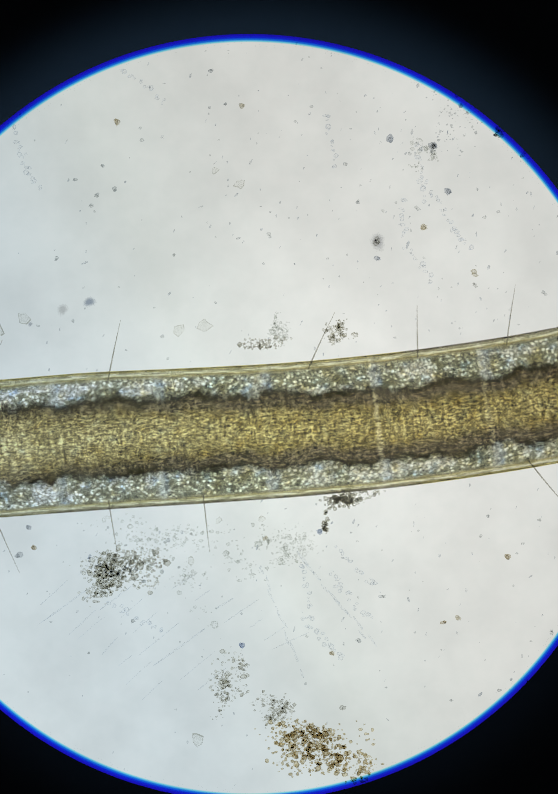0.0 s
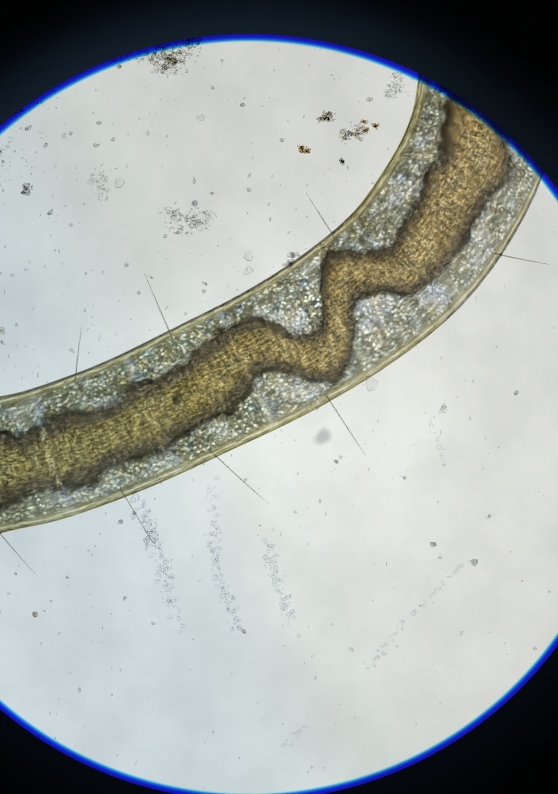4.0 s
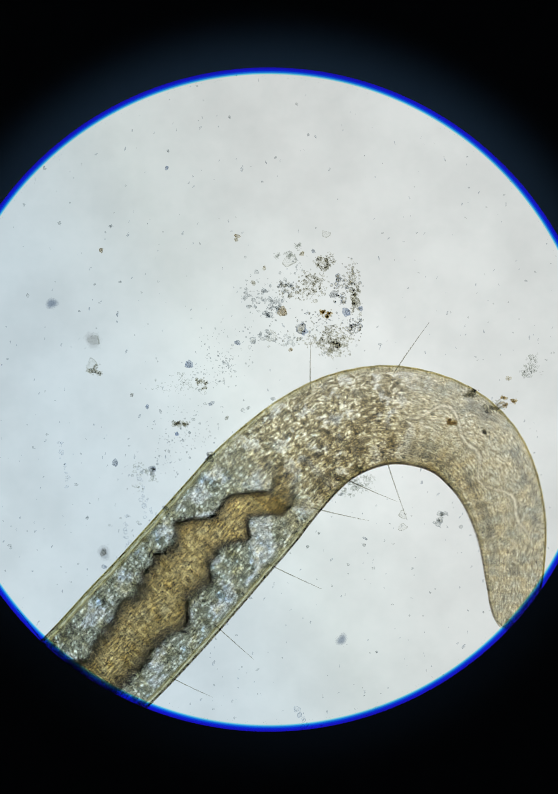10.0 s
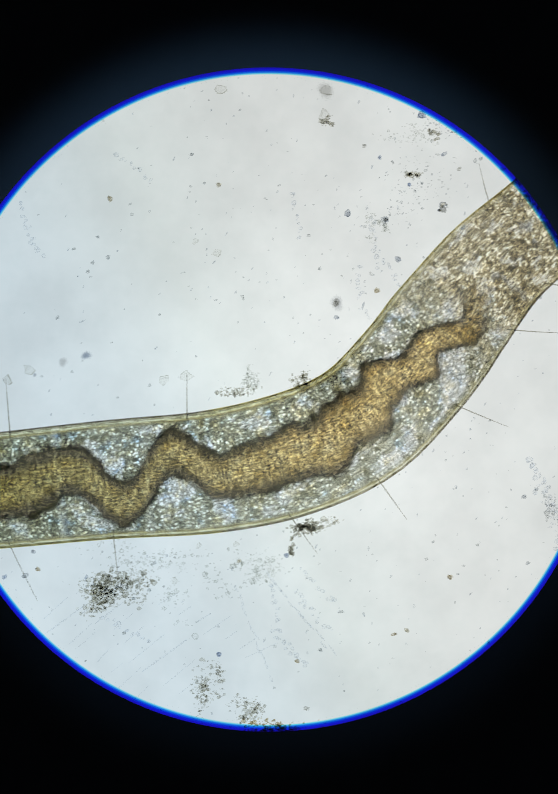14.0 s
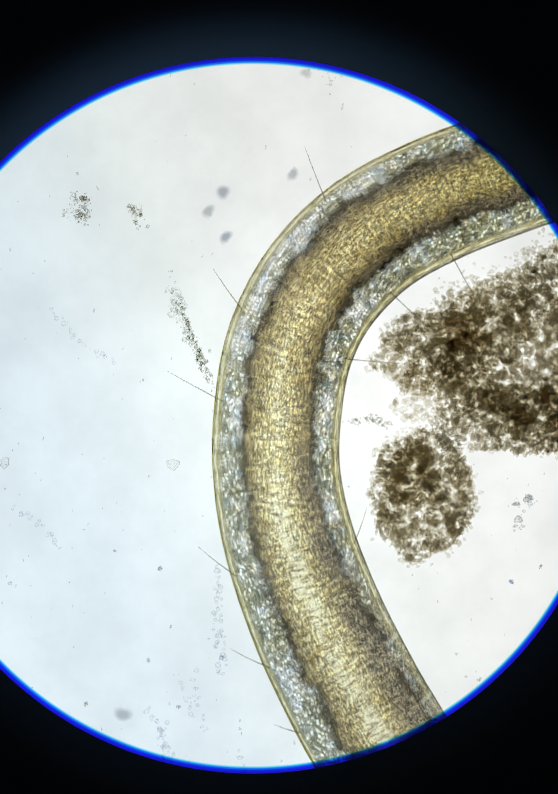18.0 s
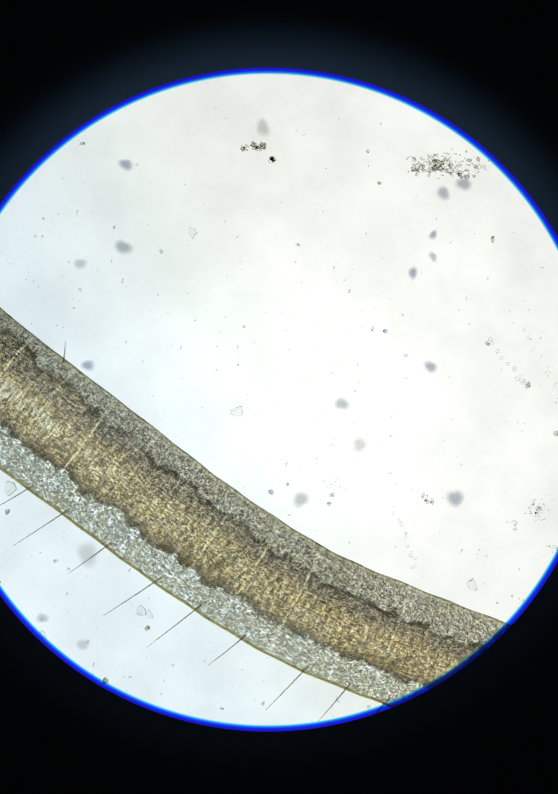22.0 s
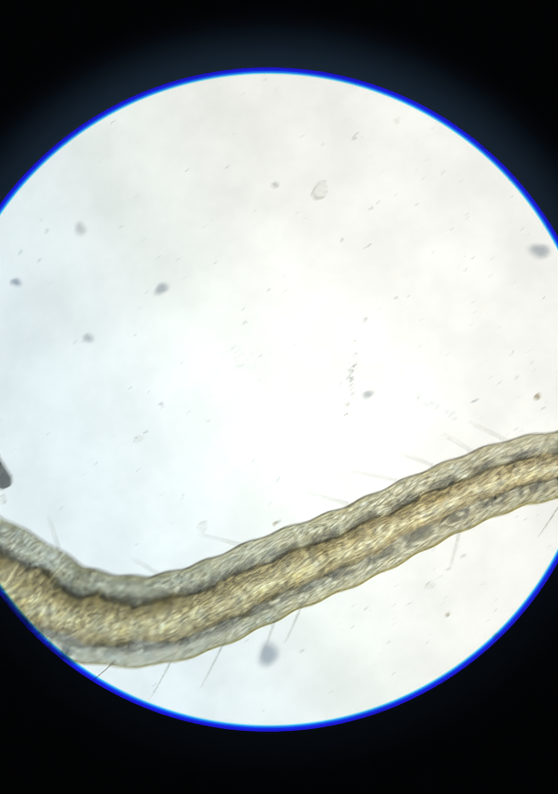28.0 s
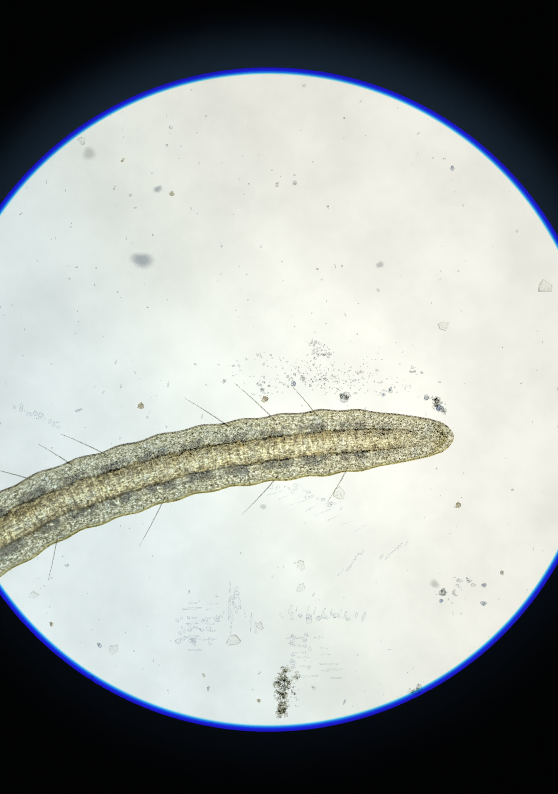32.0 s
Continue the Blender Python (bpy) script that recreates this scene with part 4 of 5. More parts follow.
grain(536, -667, 6.1, 108)
grain(119, -743, 3.5, 324)
grain(150, -795, 3.5, 293)
grain(25, -1149, 4.4, 136)
grain(162, -861, 6, 145)
grain(202, -799, 4, 63)
grain(254, -1370, 5, 32)
grain(522, -743, 12, 246)
grain(432, -680, 8, 327)
grain(462, -798, 7, 247)
grain(484, -829, 6, 45)
grain(564, -700, 9, 176)
grain(379, -560, 8, 34)
grain(379, -455, 11, 210)
grain(264, -433, 11, 77)
grain(289, -355, 8, 10)
grain(249, -290, 7, 150)
grain(279, -545, 4, 218)
grain(559, -855, 7, 212)
grain(582, -860, 6, 60)
grain(519, -795, 7, 22)
grain(967, -610, 8, 309)
grain(841, -1223, 5, 314)
grain(661, -1475, 5, 23)
grain(367, -1225, 4, 193)
grain(415, -1125, 4, 300)
grain(11, -952, 4, 169)
grain(51, -1025, 4, 282)
grain(369, -1277, 4, 142)
grain(507, -1045, 4, 258)
grain(294, -1058, 4, 120)
grain(454, -395, 4, 18)
grain(684, -293, 6, 158)
grain(682, -281, 5, 3)
grain(392, 277, 8, 39)
grain(777, -235, 3, 55)
grain(472, -35, 4, 307)
grain(562, 100, 4, 274)
grain(707, -70, 4, 16)
grain(592, -303, 4, 101)
grain(447, 210, 4, 208)
grain(222, -577, 6, 149)
grain(192, -445, 9, 312)
grain(337, -635, 10, 134)
grain(237, -325, 5, 79)
grain(622, -775, 12, 353)
grain(254, -553, 6, 21)
grain(-448, 273, 9, 173)
grain(-24, 243, 6, 160)
grain(137, 418, 5, 184)
grain(-326, 275, 6, 70)
grain(-1166, -120, 20, 193)
grain(-809, 400, 6, 192)
grain(-916, 550, 7, 235)
grain(-831, 570, 12, 266)
grain(-783, 715, 9, 197)
grain(-759, 723, 6, 329)
grain(-559, 377, 7, 304)
grain(-486, 273, 7, 348)
grain(-596, 520, 5, 286)
grain(-193, 248, 5, 52)
grain(-626, 600, 10, 317)
grain(-741, -373, 5, 259)
grain(-926, -95, 5, 138)
grain(-1001, -165, 6, 220)
grain(-1206, -95, 8, 324)
grain(-606, 540, 5, 121)
grain(-1223, -40, 13.7, 154)
grain(-1228, -6, 7.8, 223)
grain(-1393, -271, 5.9, 132)
grain(-1248, -325, 7.8, 266)
grain(-1311, -300, 13.7, 155)
grain(-1262, -261, 9.8, 280)
grain(-1243, -354, 9.8, 173)
grain(-1204, -437, 8.8, 5)
grain(-841, 641, 7.8, 212)
grain(-1012, 720, 7.8, 296)
grain(-1066, 705, 4.9, 161)
grain(-2172, 956, 5.6, 10)
grain(-2202, 610, 2.8, 192)
grain(-1526, 980, 6.5, 315)
grain(-2079, 556, 4.6, 301)
grain(-1825, 805, 2.8, 323)
grain(-1628, 1112, 3.7, 68)
grain(-1516, 719, 9.3, 30)
grain(-2135, 1209, 5.6, 324)
grain(-2191, 1126, 4.6, 321)
grain(-2307, 1205, 6.5, 170)
grain(-1472, 952, 5.6, 238)
grain(-1435, 1093, 5.6, 180)
grain(-2001, 1541, 7.5, 347)
grain(-2404, 1288, 6.5, 180)
grain(-1585, 1160, 4.7, 311)
grain(-1610, 1154, 3.7, 142)
grain(-1396, 769, 4.7, 250)
grain(-2255, 923, 3.7, 11)
grain(-1454, 1176, 3.8, 301)
grain(-2293, 1614, 4.7, 31)
grain(-2362, 1664, 4.7, 346)
grain(-2288, 1908, 7.5, 10)
grain(-1673, 1650, 4.7, 189)
grain(-1799, 1677, 4.7, 128)
grain(-1873, 1694, 12, 321)
grain(-1743, 1692, 5, 233)
grain(-1723, 1674, 5, 152)
grain(-1768, 1722, 6, 303)
grain(-1763, 1752, 6, 307)
grain(-1770, 1740, 5, 163)
grain(-1613, 1730, 5, 90)
grain(-1845, 1704, 4, 186)
grain(-1851, 1724, 6, 94)
grain(-1563, 1237, 4, 160)
grain(-1250, 1284, 7, 189)
grain(-1223, 1217, 6, 304)
grain(-1338, 1087, 5, 135)
grain(-1450, 1218, 4, 153)
grain(-1903, 2074, 13, 193)
grain(-1651, 2070, 9, 53)
grain(-1628, 1947, 7, 13)
grain(-1611, 1899, 4, 291)
grain(-1788, 2007, 4, 350)
grain(-1570, 1792, 4, 67)
grain(-1998, 1442, 8, 158)
grain(-2103, 1412, 3, 256)
grain(-1956, 2232, 13, 113)
grain(-1941, 2222, 8, 334)
grain(-1631, 2087, 6, 137)
grain(-1608, 2167, 7, 122)
grain(-1603, 2195, 4, 167)
grain(-1968, 2132, 6, 95)
grain(-1541, 1902, 4, 347)
grain(-1761, 2210, 8, 222)
grain(-1874, 2350, 14, 332)
grain(-1719, 1756, 9, 357)
grain(-1709, 1710, 7, 49)
grain(-1734, 1648, 6, 52)
grain(-1829, 1793, 9, 307)
grain(-1949, 1745, 9, 164)
grain(-1419, 2148, 11, 170)
grain(-1209, 2345, 10, 345)
grain(-1124, 2238, 8, 114)
grain(-653, 1654, 6, 224)
grain(-880, 1972, 7, 86)
grain(-847, 1954, 5, 40)
grain(-765, 1994, 6, 172)
grain(-825, 1484, 4, 332)
grain(-665, 1361, 6, 111)
grain(-450, 1679, 7, 291)
grain(-1305, 2107, 5, 230)
grain(-1328, 1431, 4, 138)
grain(-1190, 1449, 4, 115)
grain(-975, 2399, 5, 61)
grain(-895, 2387, 6, 17)
grain(-442, 1471, 9, 271)
grain(-687, 1297, 5, 97)
grain(-1097, 2446, 10, 161)
grain(-1386, 2419, 6, 294)
grain(-1054, 2463, 6, 93)
grain(-786, 2571, 9, 142)
grain(-1279, 2123, 4, 174)
grain(-1324, 2346, 4, 328)
grain(-1399, 2009, 8, 43)
grain(-944, 1719, 4, 317)
grain(-373, 1759, 9, 176)
grain(-312, 1857, 8, 301)
grain(-193, 1925, 9, 66)
grain(-233, 1874, 6, 215)
grain(-240, 1912, 6, 149)
grain(-725, 1572, 3, 265)
grain(-667, 2754, 8, 138)
grain(-262, 2697, 9, 237)
grain(-152, 2617, 5, 177)
grain(-455, 2787, 13, 324)
grain(-440, 2792, 10, 213)
grain(-545, 2787, 5, 148)
grain(-522, 2795, 6, 214)
grain(105, 2147, 7, 290)
grain(92, 2159, 6, 209)
grain(-48, 1977, 5, 18)
grain(-65, 2052, 4, 211)
grain(-680, 1650, 6, 79)
grain(65, 2407, 5, 102)
grain(-250, 1852, 5, 2)
grain(-215, 1947, 4, 244)
grain(-11, 2054, 5, 318)
grain(125, 2247, 5, 261)
grain(101, 2202, 4, 222)
grain(-50, 2780, 6, 286)
grain(13, 2848, 5, 113)
grain(-29, 2830, 7, 16)
grain(-41, 2838, 6, 233)
grain(-75, 2908, 9, 339)
grain(-42, 2912, 8, 265)
grain(-15, 2915, 5, 147)
grain(-155, 2925, 8, 278)
grain(-172, 2890, 12, 174)
grain(563, 2315, 5, 116)
grain(531, 2370, 4, 34)
grain(-47, 2872, 5, 301)
grain(977, 1928, 4, 146)
grain(774, 2090, 4, 61)
grain(963, 2148, 5, 125)
grain(942, 2191, 4, 23)
grain(937, 2251, 4, 17)
grain(932, 2264, 4, 355)
grain(930, 2316, 6, 262)
grain(927, 2336, 4, 101)
grain(971, 2003, 4, 220)
grain(962, 2008, 3, 295)
grain(919, 1991, 4, 25)
grain(1177, 2026, 3, 6)
grain(1214, 2028, 3, 246)
grain(1267, 1816, 6, 61)
grain(1367, 1884, 8, 87)
grain(1574, 1863, 5, 257)
grain(1605, 1862, 5, 153)
grain(1547, 2286, 10, 122)
grain(1605, 2254, 7, 339)
grain(1302, 2300, 8, 10)
grain(1127, 2731, 6, 268)
grain(1362, 1750, 4, 274)
grain(1250, 1871, 3, 211)
grain(787, 2551, 6, 27)
grain(792, 2546, 5, 313)
grain(1917, 1829, 7, 58)
grain(1782, 2279, 6, 174)
grain(1795, 2267, 6, 64)
grain(1870, 2284, 9, 129)
grain(1887, 2299, 9, 276)
grain(1893, 2305, 8, 244)
grain(1928, 2496, 7, 31)
grain(1980, 2654, 7, 180)
grain(1980, 2689, 8, 113)
grain(1220, 2771, 7, 101)
grain(1427, 2831, 6, 62)
grain(1437, 2857, 6, 273)
grain(1537, 2884, 6, 61)
grain(1643, 2856, 5, 87)
grain(1895, 2684, 6, 122)
grain(2015, 2631, 6, 140)
grain(1672, 1907, 4, 65)
grain(1709, 2284, 6, 3)
grain(1468, 2251, 5, 249)
grain(1707, 2121, 3, 321)
grain(1650, 2029, 4, 292)
grain(1162, 2050, 3, 204)
haze(-325, -163, 12.2, 25)
haze(169, -266, 17.4, 138)
haze(-427, -125, 5.2, 127)
haze(886, -31, 19.1, 137)
haze(66, -757, 13.9, 316)
haze(147, -685, 19.1, 269)
haze(774, -1274, 8.7, 266)
haze(162, -1420, 18, 216)
haze(1024, -1110, 14, 26)
haze(637, -95, 15, 242)
haze(977, -230, 18, 165)
haze(-949, -382, 18, 0)
haze(-1039, -55, 18, 28)
haze(-621, 600, 16, 64)
haze(-371, -150, 11, 23)
haze(-2055, 266, 15.2, 63)
haze(-2082, 301, 17.1, 25)
haze(-2050, 348, 16.1, 35)
haze(-1927, 233, 15.2, 247)
haze(-1903, 48, 13.3, 16)
haze(-2274, 1499, 11.3, 44)
haze(-2328, 1661, 15.1, 263)
haze(-1792, 1932, 26.4, 257)
haze(-2331, 1765, 15.1, 250)
haze(-1628, 1949, 20, 80)
haze(-1583, 2020, 40, 161)
haze(-1913, 1977, 12, 36)
haze(-2238, 1222, 20, 179)
haze(-1581, 2189, 16, 197)
haze(-1509, 1376, 13, 331)
haze(-1240, 2092, 30, 199)
haze(-1330, 2219, 14, 300)
haze(-1250, 2271, 15, 155)
haze(-1515, 2397, 27, 184)
haze(-1165, 1326, 19, 135)
haze(-895, 1254, 23, 97)
haze(-1170, 1489, 22, 168)
haze(-1255, 1521, 16, 219)
haze(-1240, 1721, 16, 63)
haze(-565, 1724, 16, 65)
haze(-740, 1797, 18, 284)
haze(-821, 1985, 20, 1)
haze(-517, 1983, 21, 194)
haze(-560, 1464, 13, 40)
haze(-560, 1507, 13, 290)
haze(-600, 1539, 15, 91)
haze(-500, 1364, 20, 21)
haze(-540, 1382, 18, 191)
haze(-194, 2127, 12, 235)
haze(-257, 2692, 14, 309)
haze(-835, 2752, 17, 332)
haze(-705, 1877, 18, 277)
haze(563, 2088, 20, 194)
haze(276, 2075, 14, 325)
haze(113, 2912, 22, 22)
haze(375, 2800, 18, 318)
haze(418, 2185, 14, 220)
haze(403, 1970, 17, 27)
haze(773, 2807, 30, 190)
haze(1207, 1578, 21, 321)
haze(1202, 1803, 16, 254)
haze(969, 2296, 15, 359)
haze(1307, 2014, 27, 161)
haze(1337, 1873, 11, 215)
haze(787, 1883, 10, 355)
haze(1883, 2651, 12, 214)
haze(1775, 2022, 10, 125)
haze(1545, 2499, 8, 111)
crystal(-438, -136, 14.8, 138)
crystal(-128, -122, 13.9, 355)
crystal(-140, 588, 14.8, 302)
crystal(-30, 210, 7.8, 36)
crystal(-110, -388, 8.7, 217)
crystal(-151, 282, 8.7, 114)
crystal(-104, 212, 8.7, 218)
crystal(145, -638, 14.8, 66)
crystal(676, -577, 9.6, 14)
crystal(428, 578, 13.1, 166)
crystal(-68, -366, 10.4, 191)
crystal(969, -122, 16.5, 286)
crystal(845, 312, 5.2, 134)
crystal(1093, -80, 11.3, 62)
crystal(535, -843, 17.4, 237)
crystal(953, -1131, 13.9, 353)
crystal(500, -693, 14.8, 63)
crystal(605, -893, 12.2, 339)
crystal(1094, -905, 14.8, 271)
crystal(1101, -302, 15.7, 192)
crystal(1105, -275, 12.2, 341)
crystal(536, -465, 12.2, 55)
crystal(147, -685, 15.7, 163)
crystal(686, -1350, 15, 288)
crystal(694, -1340, 12, 272)
crystal(929, -1090, 11, 52)
crystal(399, -1430, 15, 300)
crystal(924, -550, 14, 2)
crystal(949, -557, 12, 242)
crystal(889, -1385, 13, 73)
crystal(759, -340, 12, 120)
crystal(757, -315, 12, 199)
crystal(-61, -688, 14, 22)
crystal(-514, 364, 8.9, 269)
crystal(-721, 505, 12, 47)
crystal(-483, -115, 14, 288)
crystal(-171, -115, 14, 50)
crystal(-726, 495, 7, 337)
crystal(-2147, 765, 15.8, 192)
crystal(-2456, 763, 14, 91)
crystal(-1977, 1706, 17, 12)
crystal(-1984, 1751, 16, 174)
crystal(-2227, 1932, 14.1, 62)
crystal(-1989, 1951, 15.1, 13)
crystal(-1765, 1493, 11.3, 58)
crystal(-1403, 1267, 13, 344)
crystal(-1853, 1724, 8, 246)
crystal(-1564, 2217, 16, 356)
crystal(-1134, 2206, 14, 145)
crystal(-1119, 2213, 12, 296)
crystal(-1514, 1376, 14, 153)
crystal(-1684, 1723, 13, 45)
crystal(-945, 1813, 16, 18)
crystal(-485, 2154, 17, 288)
crystal(-1395, 1964, 18, 261)
crystal(-1035, 1459, 12, 270)
crystal(-1331, 2253, 11, 122)
crystal(-789, 2569, 12, 54)
crystal(-505, 2469, 15, 283)
crystal(-315, 1855, 9, 51)
crystal(-145, 2129, 13, 283)
crystal(-585, 2714, 15, 31)
crystal(246, 2503, 13, 281)
crystal(185, 2840, 13, 166)
crystal(193, 2858, 9, 288)
crystal(643, 2557, 14, 92)
crystal(516, 2385, 10, 39)
crystal(413, 3025, 9, 123)
crystal(875, 1895, 22, 92)
crystal(1052, 1626, 14, 330)
crystal(1187, 1776, 10, 127)
crystal(1357, 1539, 16, 232)
crystal(1027, 1756, 8, 315)
crystal(1092, 2674, 10, 358)
crystal(1901, 2142, 14, 201)
crystal(1696, 2474, 17, 129)
crystal(1485, 2764, 18, 188)
crystal(1619, 2614, 12, 306)
crystal(1619, 2659, 13, 203)
crystal(2100, 2064, 18, 179)
crystal(1537, 2734, 11, 284)
crystal(1928, 2496, 9, 214)
crystal(1250, 2781, 12, 42)
cluster(-275, 297, 65, 42, 345, 6.3, "olive", -12, 6150)
cluster(-305, 314, 44, 30, 138, 6.3, "olive", 0, 8198)
cluster(-88, 493, 37, 52, 138, 5.6, "olive", 20, 3855)
cluster(51, 593, 87, 48, 255, 7.7, "brown", 15, 6764)
cluster(130, 636, 52, 30, 90, 7, "brown", 0, 2632)
cluster(-10, 536, 44, 35, 138, 4.9, "olive", 0, 6804)
cluster(3, -121, 28, 39, 90, 5.2, "pale", 0, 9313)
cluster(-31, -91, 39, 17, 92, 4.9, "olive", 0, 9500)
cluster(105, -114, 23, 24, 114, 4.9, "olive", 0, 8473)
cluster(121, 175, 48, 17, 138, 5.6, "olive", -15, 7926)
cluster(77, 214, 12, 19, 50, 4.9, "olive", 20, 2559)
cluster(-192, 249, 165, 52, 120, 6.1, "pale", 0, 6571)
cluster(-114, 301, 78, 52, 50, 7, "pale", 0, 2447)
cluster(17, 249, 52, 52, 60, 5.2, "pale", 0, 2664)
cluster(502, -451, 31, 42, 60, 5.2, "pale", 0, 1571)
cluster(659, -398, 52, 35, 60, 6.1, "pale", 0, 8159)
cluster(10, 272, 52, 35, 60, 6.1, "pale", 0, 7922)
cluster(110, 176, 35, 12, 92, 5.6, "olive", -20, 8475)
cluster(888, -577, 30, 12, 50, 5.6, "olive", 0, 7259)
cluster(963, -565, 19, 13, 39, 4.9, "brown", 0, 9609)
cluster(860, -522, 17, 11, 33, 5.6, "brown", 0, 3050)
cluster(919, -506, 10, 10, 27, 4.9, "olive", 0, 2233)
cluster(1010, -629, 37, 30, 50, 7, "pale", 0, 4381)
cluster(666, -398, 48, 28, 60, 6.1, "pale", 0, 3264)
cluster(592, 141, 23, 78, 40, 4.4, "grey", 0, 2402)
cluster(-1096, -158, 78, 37, 138, 8.6, "olive", 0, 9595)
cluster(-1238, -133, 41, 47, 82, 7.8, "olive", 0, 8448)
cluster(-1287, -447, 59, 29, 82, 7.8, "olive", 0, 5159)
cluster(-1292, -310, 45, 59, 78, 7.8, "olive", 0, 3807)
cluster(-1258, -231, 35, 20, 55, 9.4, "olive", 0, 8816)
cluster(-1493, 24, 47, 25, 92, 7.8, "olive", 0, 4848)
cluster(-1650, 16, 25, 14, 32, 6.3, "olive", 0, 6770)
cluster(-797, -280, 33, 78, 101, 7.8, "olive", 0, 9753)
cluster(-914, 612, 74, 33, 161, 10.2, "olive", 15, 9578)
cluster(-1003, 671, 59, 27, 78, 8.6, "olive", 0, 9579)
cluster(602, -837, 26, 20, 114, 4.8, "olive", 0, 4378)
cluster(478, -763, 42, 40, 50, 7, "grey", 0, 3566)
cluster(562, -787, 60, 36, 138, 5.6, "olive", 0, 5034)
cluster(599, -733, 16, 12, 30, 6.4, "brown", 0, 379)
cluster(614, -685, 52, 32, 206, 6.4, "olive", 0, 4393)
cluster(664, -763, 16, 44, 138, 5.6, "olive", 0, 7856)
cluster(517, -683, 60, 26, 40, 7, "grey", 0, 6271)
cluster(542, -847, 30, 20, 26, 7, "pale", 0, 3288)
cluster(323, -599, 84, 45, 50, 6, "pale", 0, 2823)
cluster(365, -596, 14, 14, 36, 5.6, "olive", 0, 9338)
cluster(319, -517, 18, 12, 41, 6.4, "olive", 0, 5906)
cluster(239, -425, 40, 36, 36, 6, "pale", 0, 3913)
cluster(150, -624, 18, 14, 46, 4.8, "olive", 0, 5277)
cluster(838, -342, 16, 22, 24, 7, "grey", 40, 7907)
cluster(939, -550, 24, 18, 55, 5.6, "olive", 0, 2353)
floc((-1350, 558, 324, 182, 10800, 8), (-1209, 376, 165, 74, 1900, 5), (-1668, 562, 104, 80, 1350, 6), (-1575, 505, 90, 62, 520, 9), (-1503, 680, 165, 65, 1400, 7), (-1052, 386, 66, 56, 400, 4))
floc((-1690, 820, 92, 112, 2100, 11), (-1712, 785, 46, 56, 520, 12), (-1695, 659, 50, 34, 60, 13))
cluster(-1648, 721, 40, 34, 92, 6.1, "olive", 0, 6856)
cluster(-1780, 688, 42, 19, 40, 6.6, "olive", 0, 7858)
cluster(-2110, 536, 114, 12, 120, 6.1, "olive", 68, 9815)
cluster(-2121, 508, 90, 17, 90, 6.6, "pale", 68, 3372)
cluster(-2211, 313, 17, 38, 52, 5.3, "olive", -20, 7669)
cluster(-2319, 292, 25, 27, 138, 4.5, "olive", 0, 9512)
cluster(-1619, 29, 71, 19, 114, 6.1, "olive", -10, 9128)
cluster(-1804, -75, 21, 25, 46, 5.3, "olive", 0, 455)
cluster(-1515, 868, 38, 47, 22, 7.6, "grey", 0, 7886)
cluster(-1847, 15, 66, 76, 50, 4.7, "pale", 0, 1186)
cluster(-1948, 1594, 42, 24, 30, 9, "grey", 0, 6558)
cluster(-1738, 1687, 80, 45, 24, 6, "grey", 0, 752)
cluster(-2053, 1612, 50, 20, 14, 5, "grey", 0, 7658)
cluster(-1828, 1572, 30, 14, 12, 5, "grey", 0, 3762)
cluster(-535, 1324, 90, 36, 114, 7.2, "olive", 0, 3847)
cluster(-905, 1291, 22, 20, 50, 7.2, "olive", 0, 1135)
cluster(-875, 1313, 12, 9, 23, 7.2, "olive", 0, 3562)
cluster(-505, 2469, 14, 18, 46, 4.8, "olive", 0, 4165)
cluster(-575, 1987, 20, 16, 10, 5, "grey", 0, 3967)
cluster(-755, 1967, 30, 20, 12, 4, "grey", 0, 3107)
cluster(-865, 2512, 30, 14, 55, 4, "olive", 0, 4238)
cluster(-345, 2017, 50, 55, 60, 4, "grey", 0, 2253)
cluster(-275, 2022, 16, 34, 20, 4, "grey", 0, 3067)
cluster(-320, 2077, 20, 14, 14, 4, "grey", 0, 603)
cluster(937, 2266, 12, 70, 22, 5, "grey", 0, 4179)
cluster(722, 2226, 90, 40, 50, 4, "pale", 0, 2781)
cluster(1665, 2199, 45, 30, 40, 5, "grey", 0, 738)
cluster(1565, 2229, 100, 60, 60, 4, "grey", 0, 5136)
cluster(1665, 2259, 130, 40, 70, 4, "grey", 0, 3003)
cluster(1885, 2294, 30, 14, 36, 7, "grey", 40, 6936)
cluster(1591, 2839, 22, 28, 101, 6.4, "olive", 0, 1491)
cluster(1585, 2894, 24, 30, 92, 7.2, "olive", 0, 1408)
cluster(1925, 2659, 60, 36, 16, 8, "grey", 0, 1933)
cluster(1835, 2849, 40, 24, 20, 6, "grey", 0, 1518)
cluster(1790, 2239, 50, 24, 24, 4, "grey", 0, 4329)
cluster(1705, 2284, 16, 12, 12, 7, "grey", 0, 4781)
trail(77, -487, 97, -386, 9, 3.7, 592)
trail(243, -434, 252, -334, 8, 3.7, 5844)
trail(252, -369, 334, -247, 13, 3.7, 7412)
trail(212, -334, 217, -265, 6, 3.7, 9508)
trail(217, -256, 269, -186, 7, 3.7, 5516)
trail(38, 288, 51, 388, 8, 3.7, 113)
trail(47, 379, 117, 458, 9, 3.7, 482)
trail(99, 258, 182, 345, 10, 3.7, 5486)
trail(91, 301, 164, 388, 10, 3.7, 5431)
trail(-453, -460, -410, -352, 10, 3.7, 7148)
trail(-266, -560, -192, -500, 8, 3.7, 6221)
trail(-288, 353, -192, 406, 9, 3.7, 7961)
trail(592, 124, 623, 289, 14, 3.7, 1278)
trail(623, 193, 646, 307, 10, 3.7, 3443)
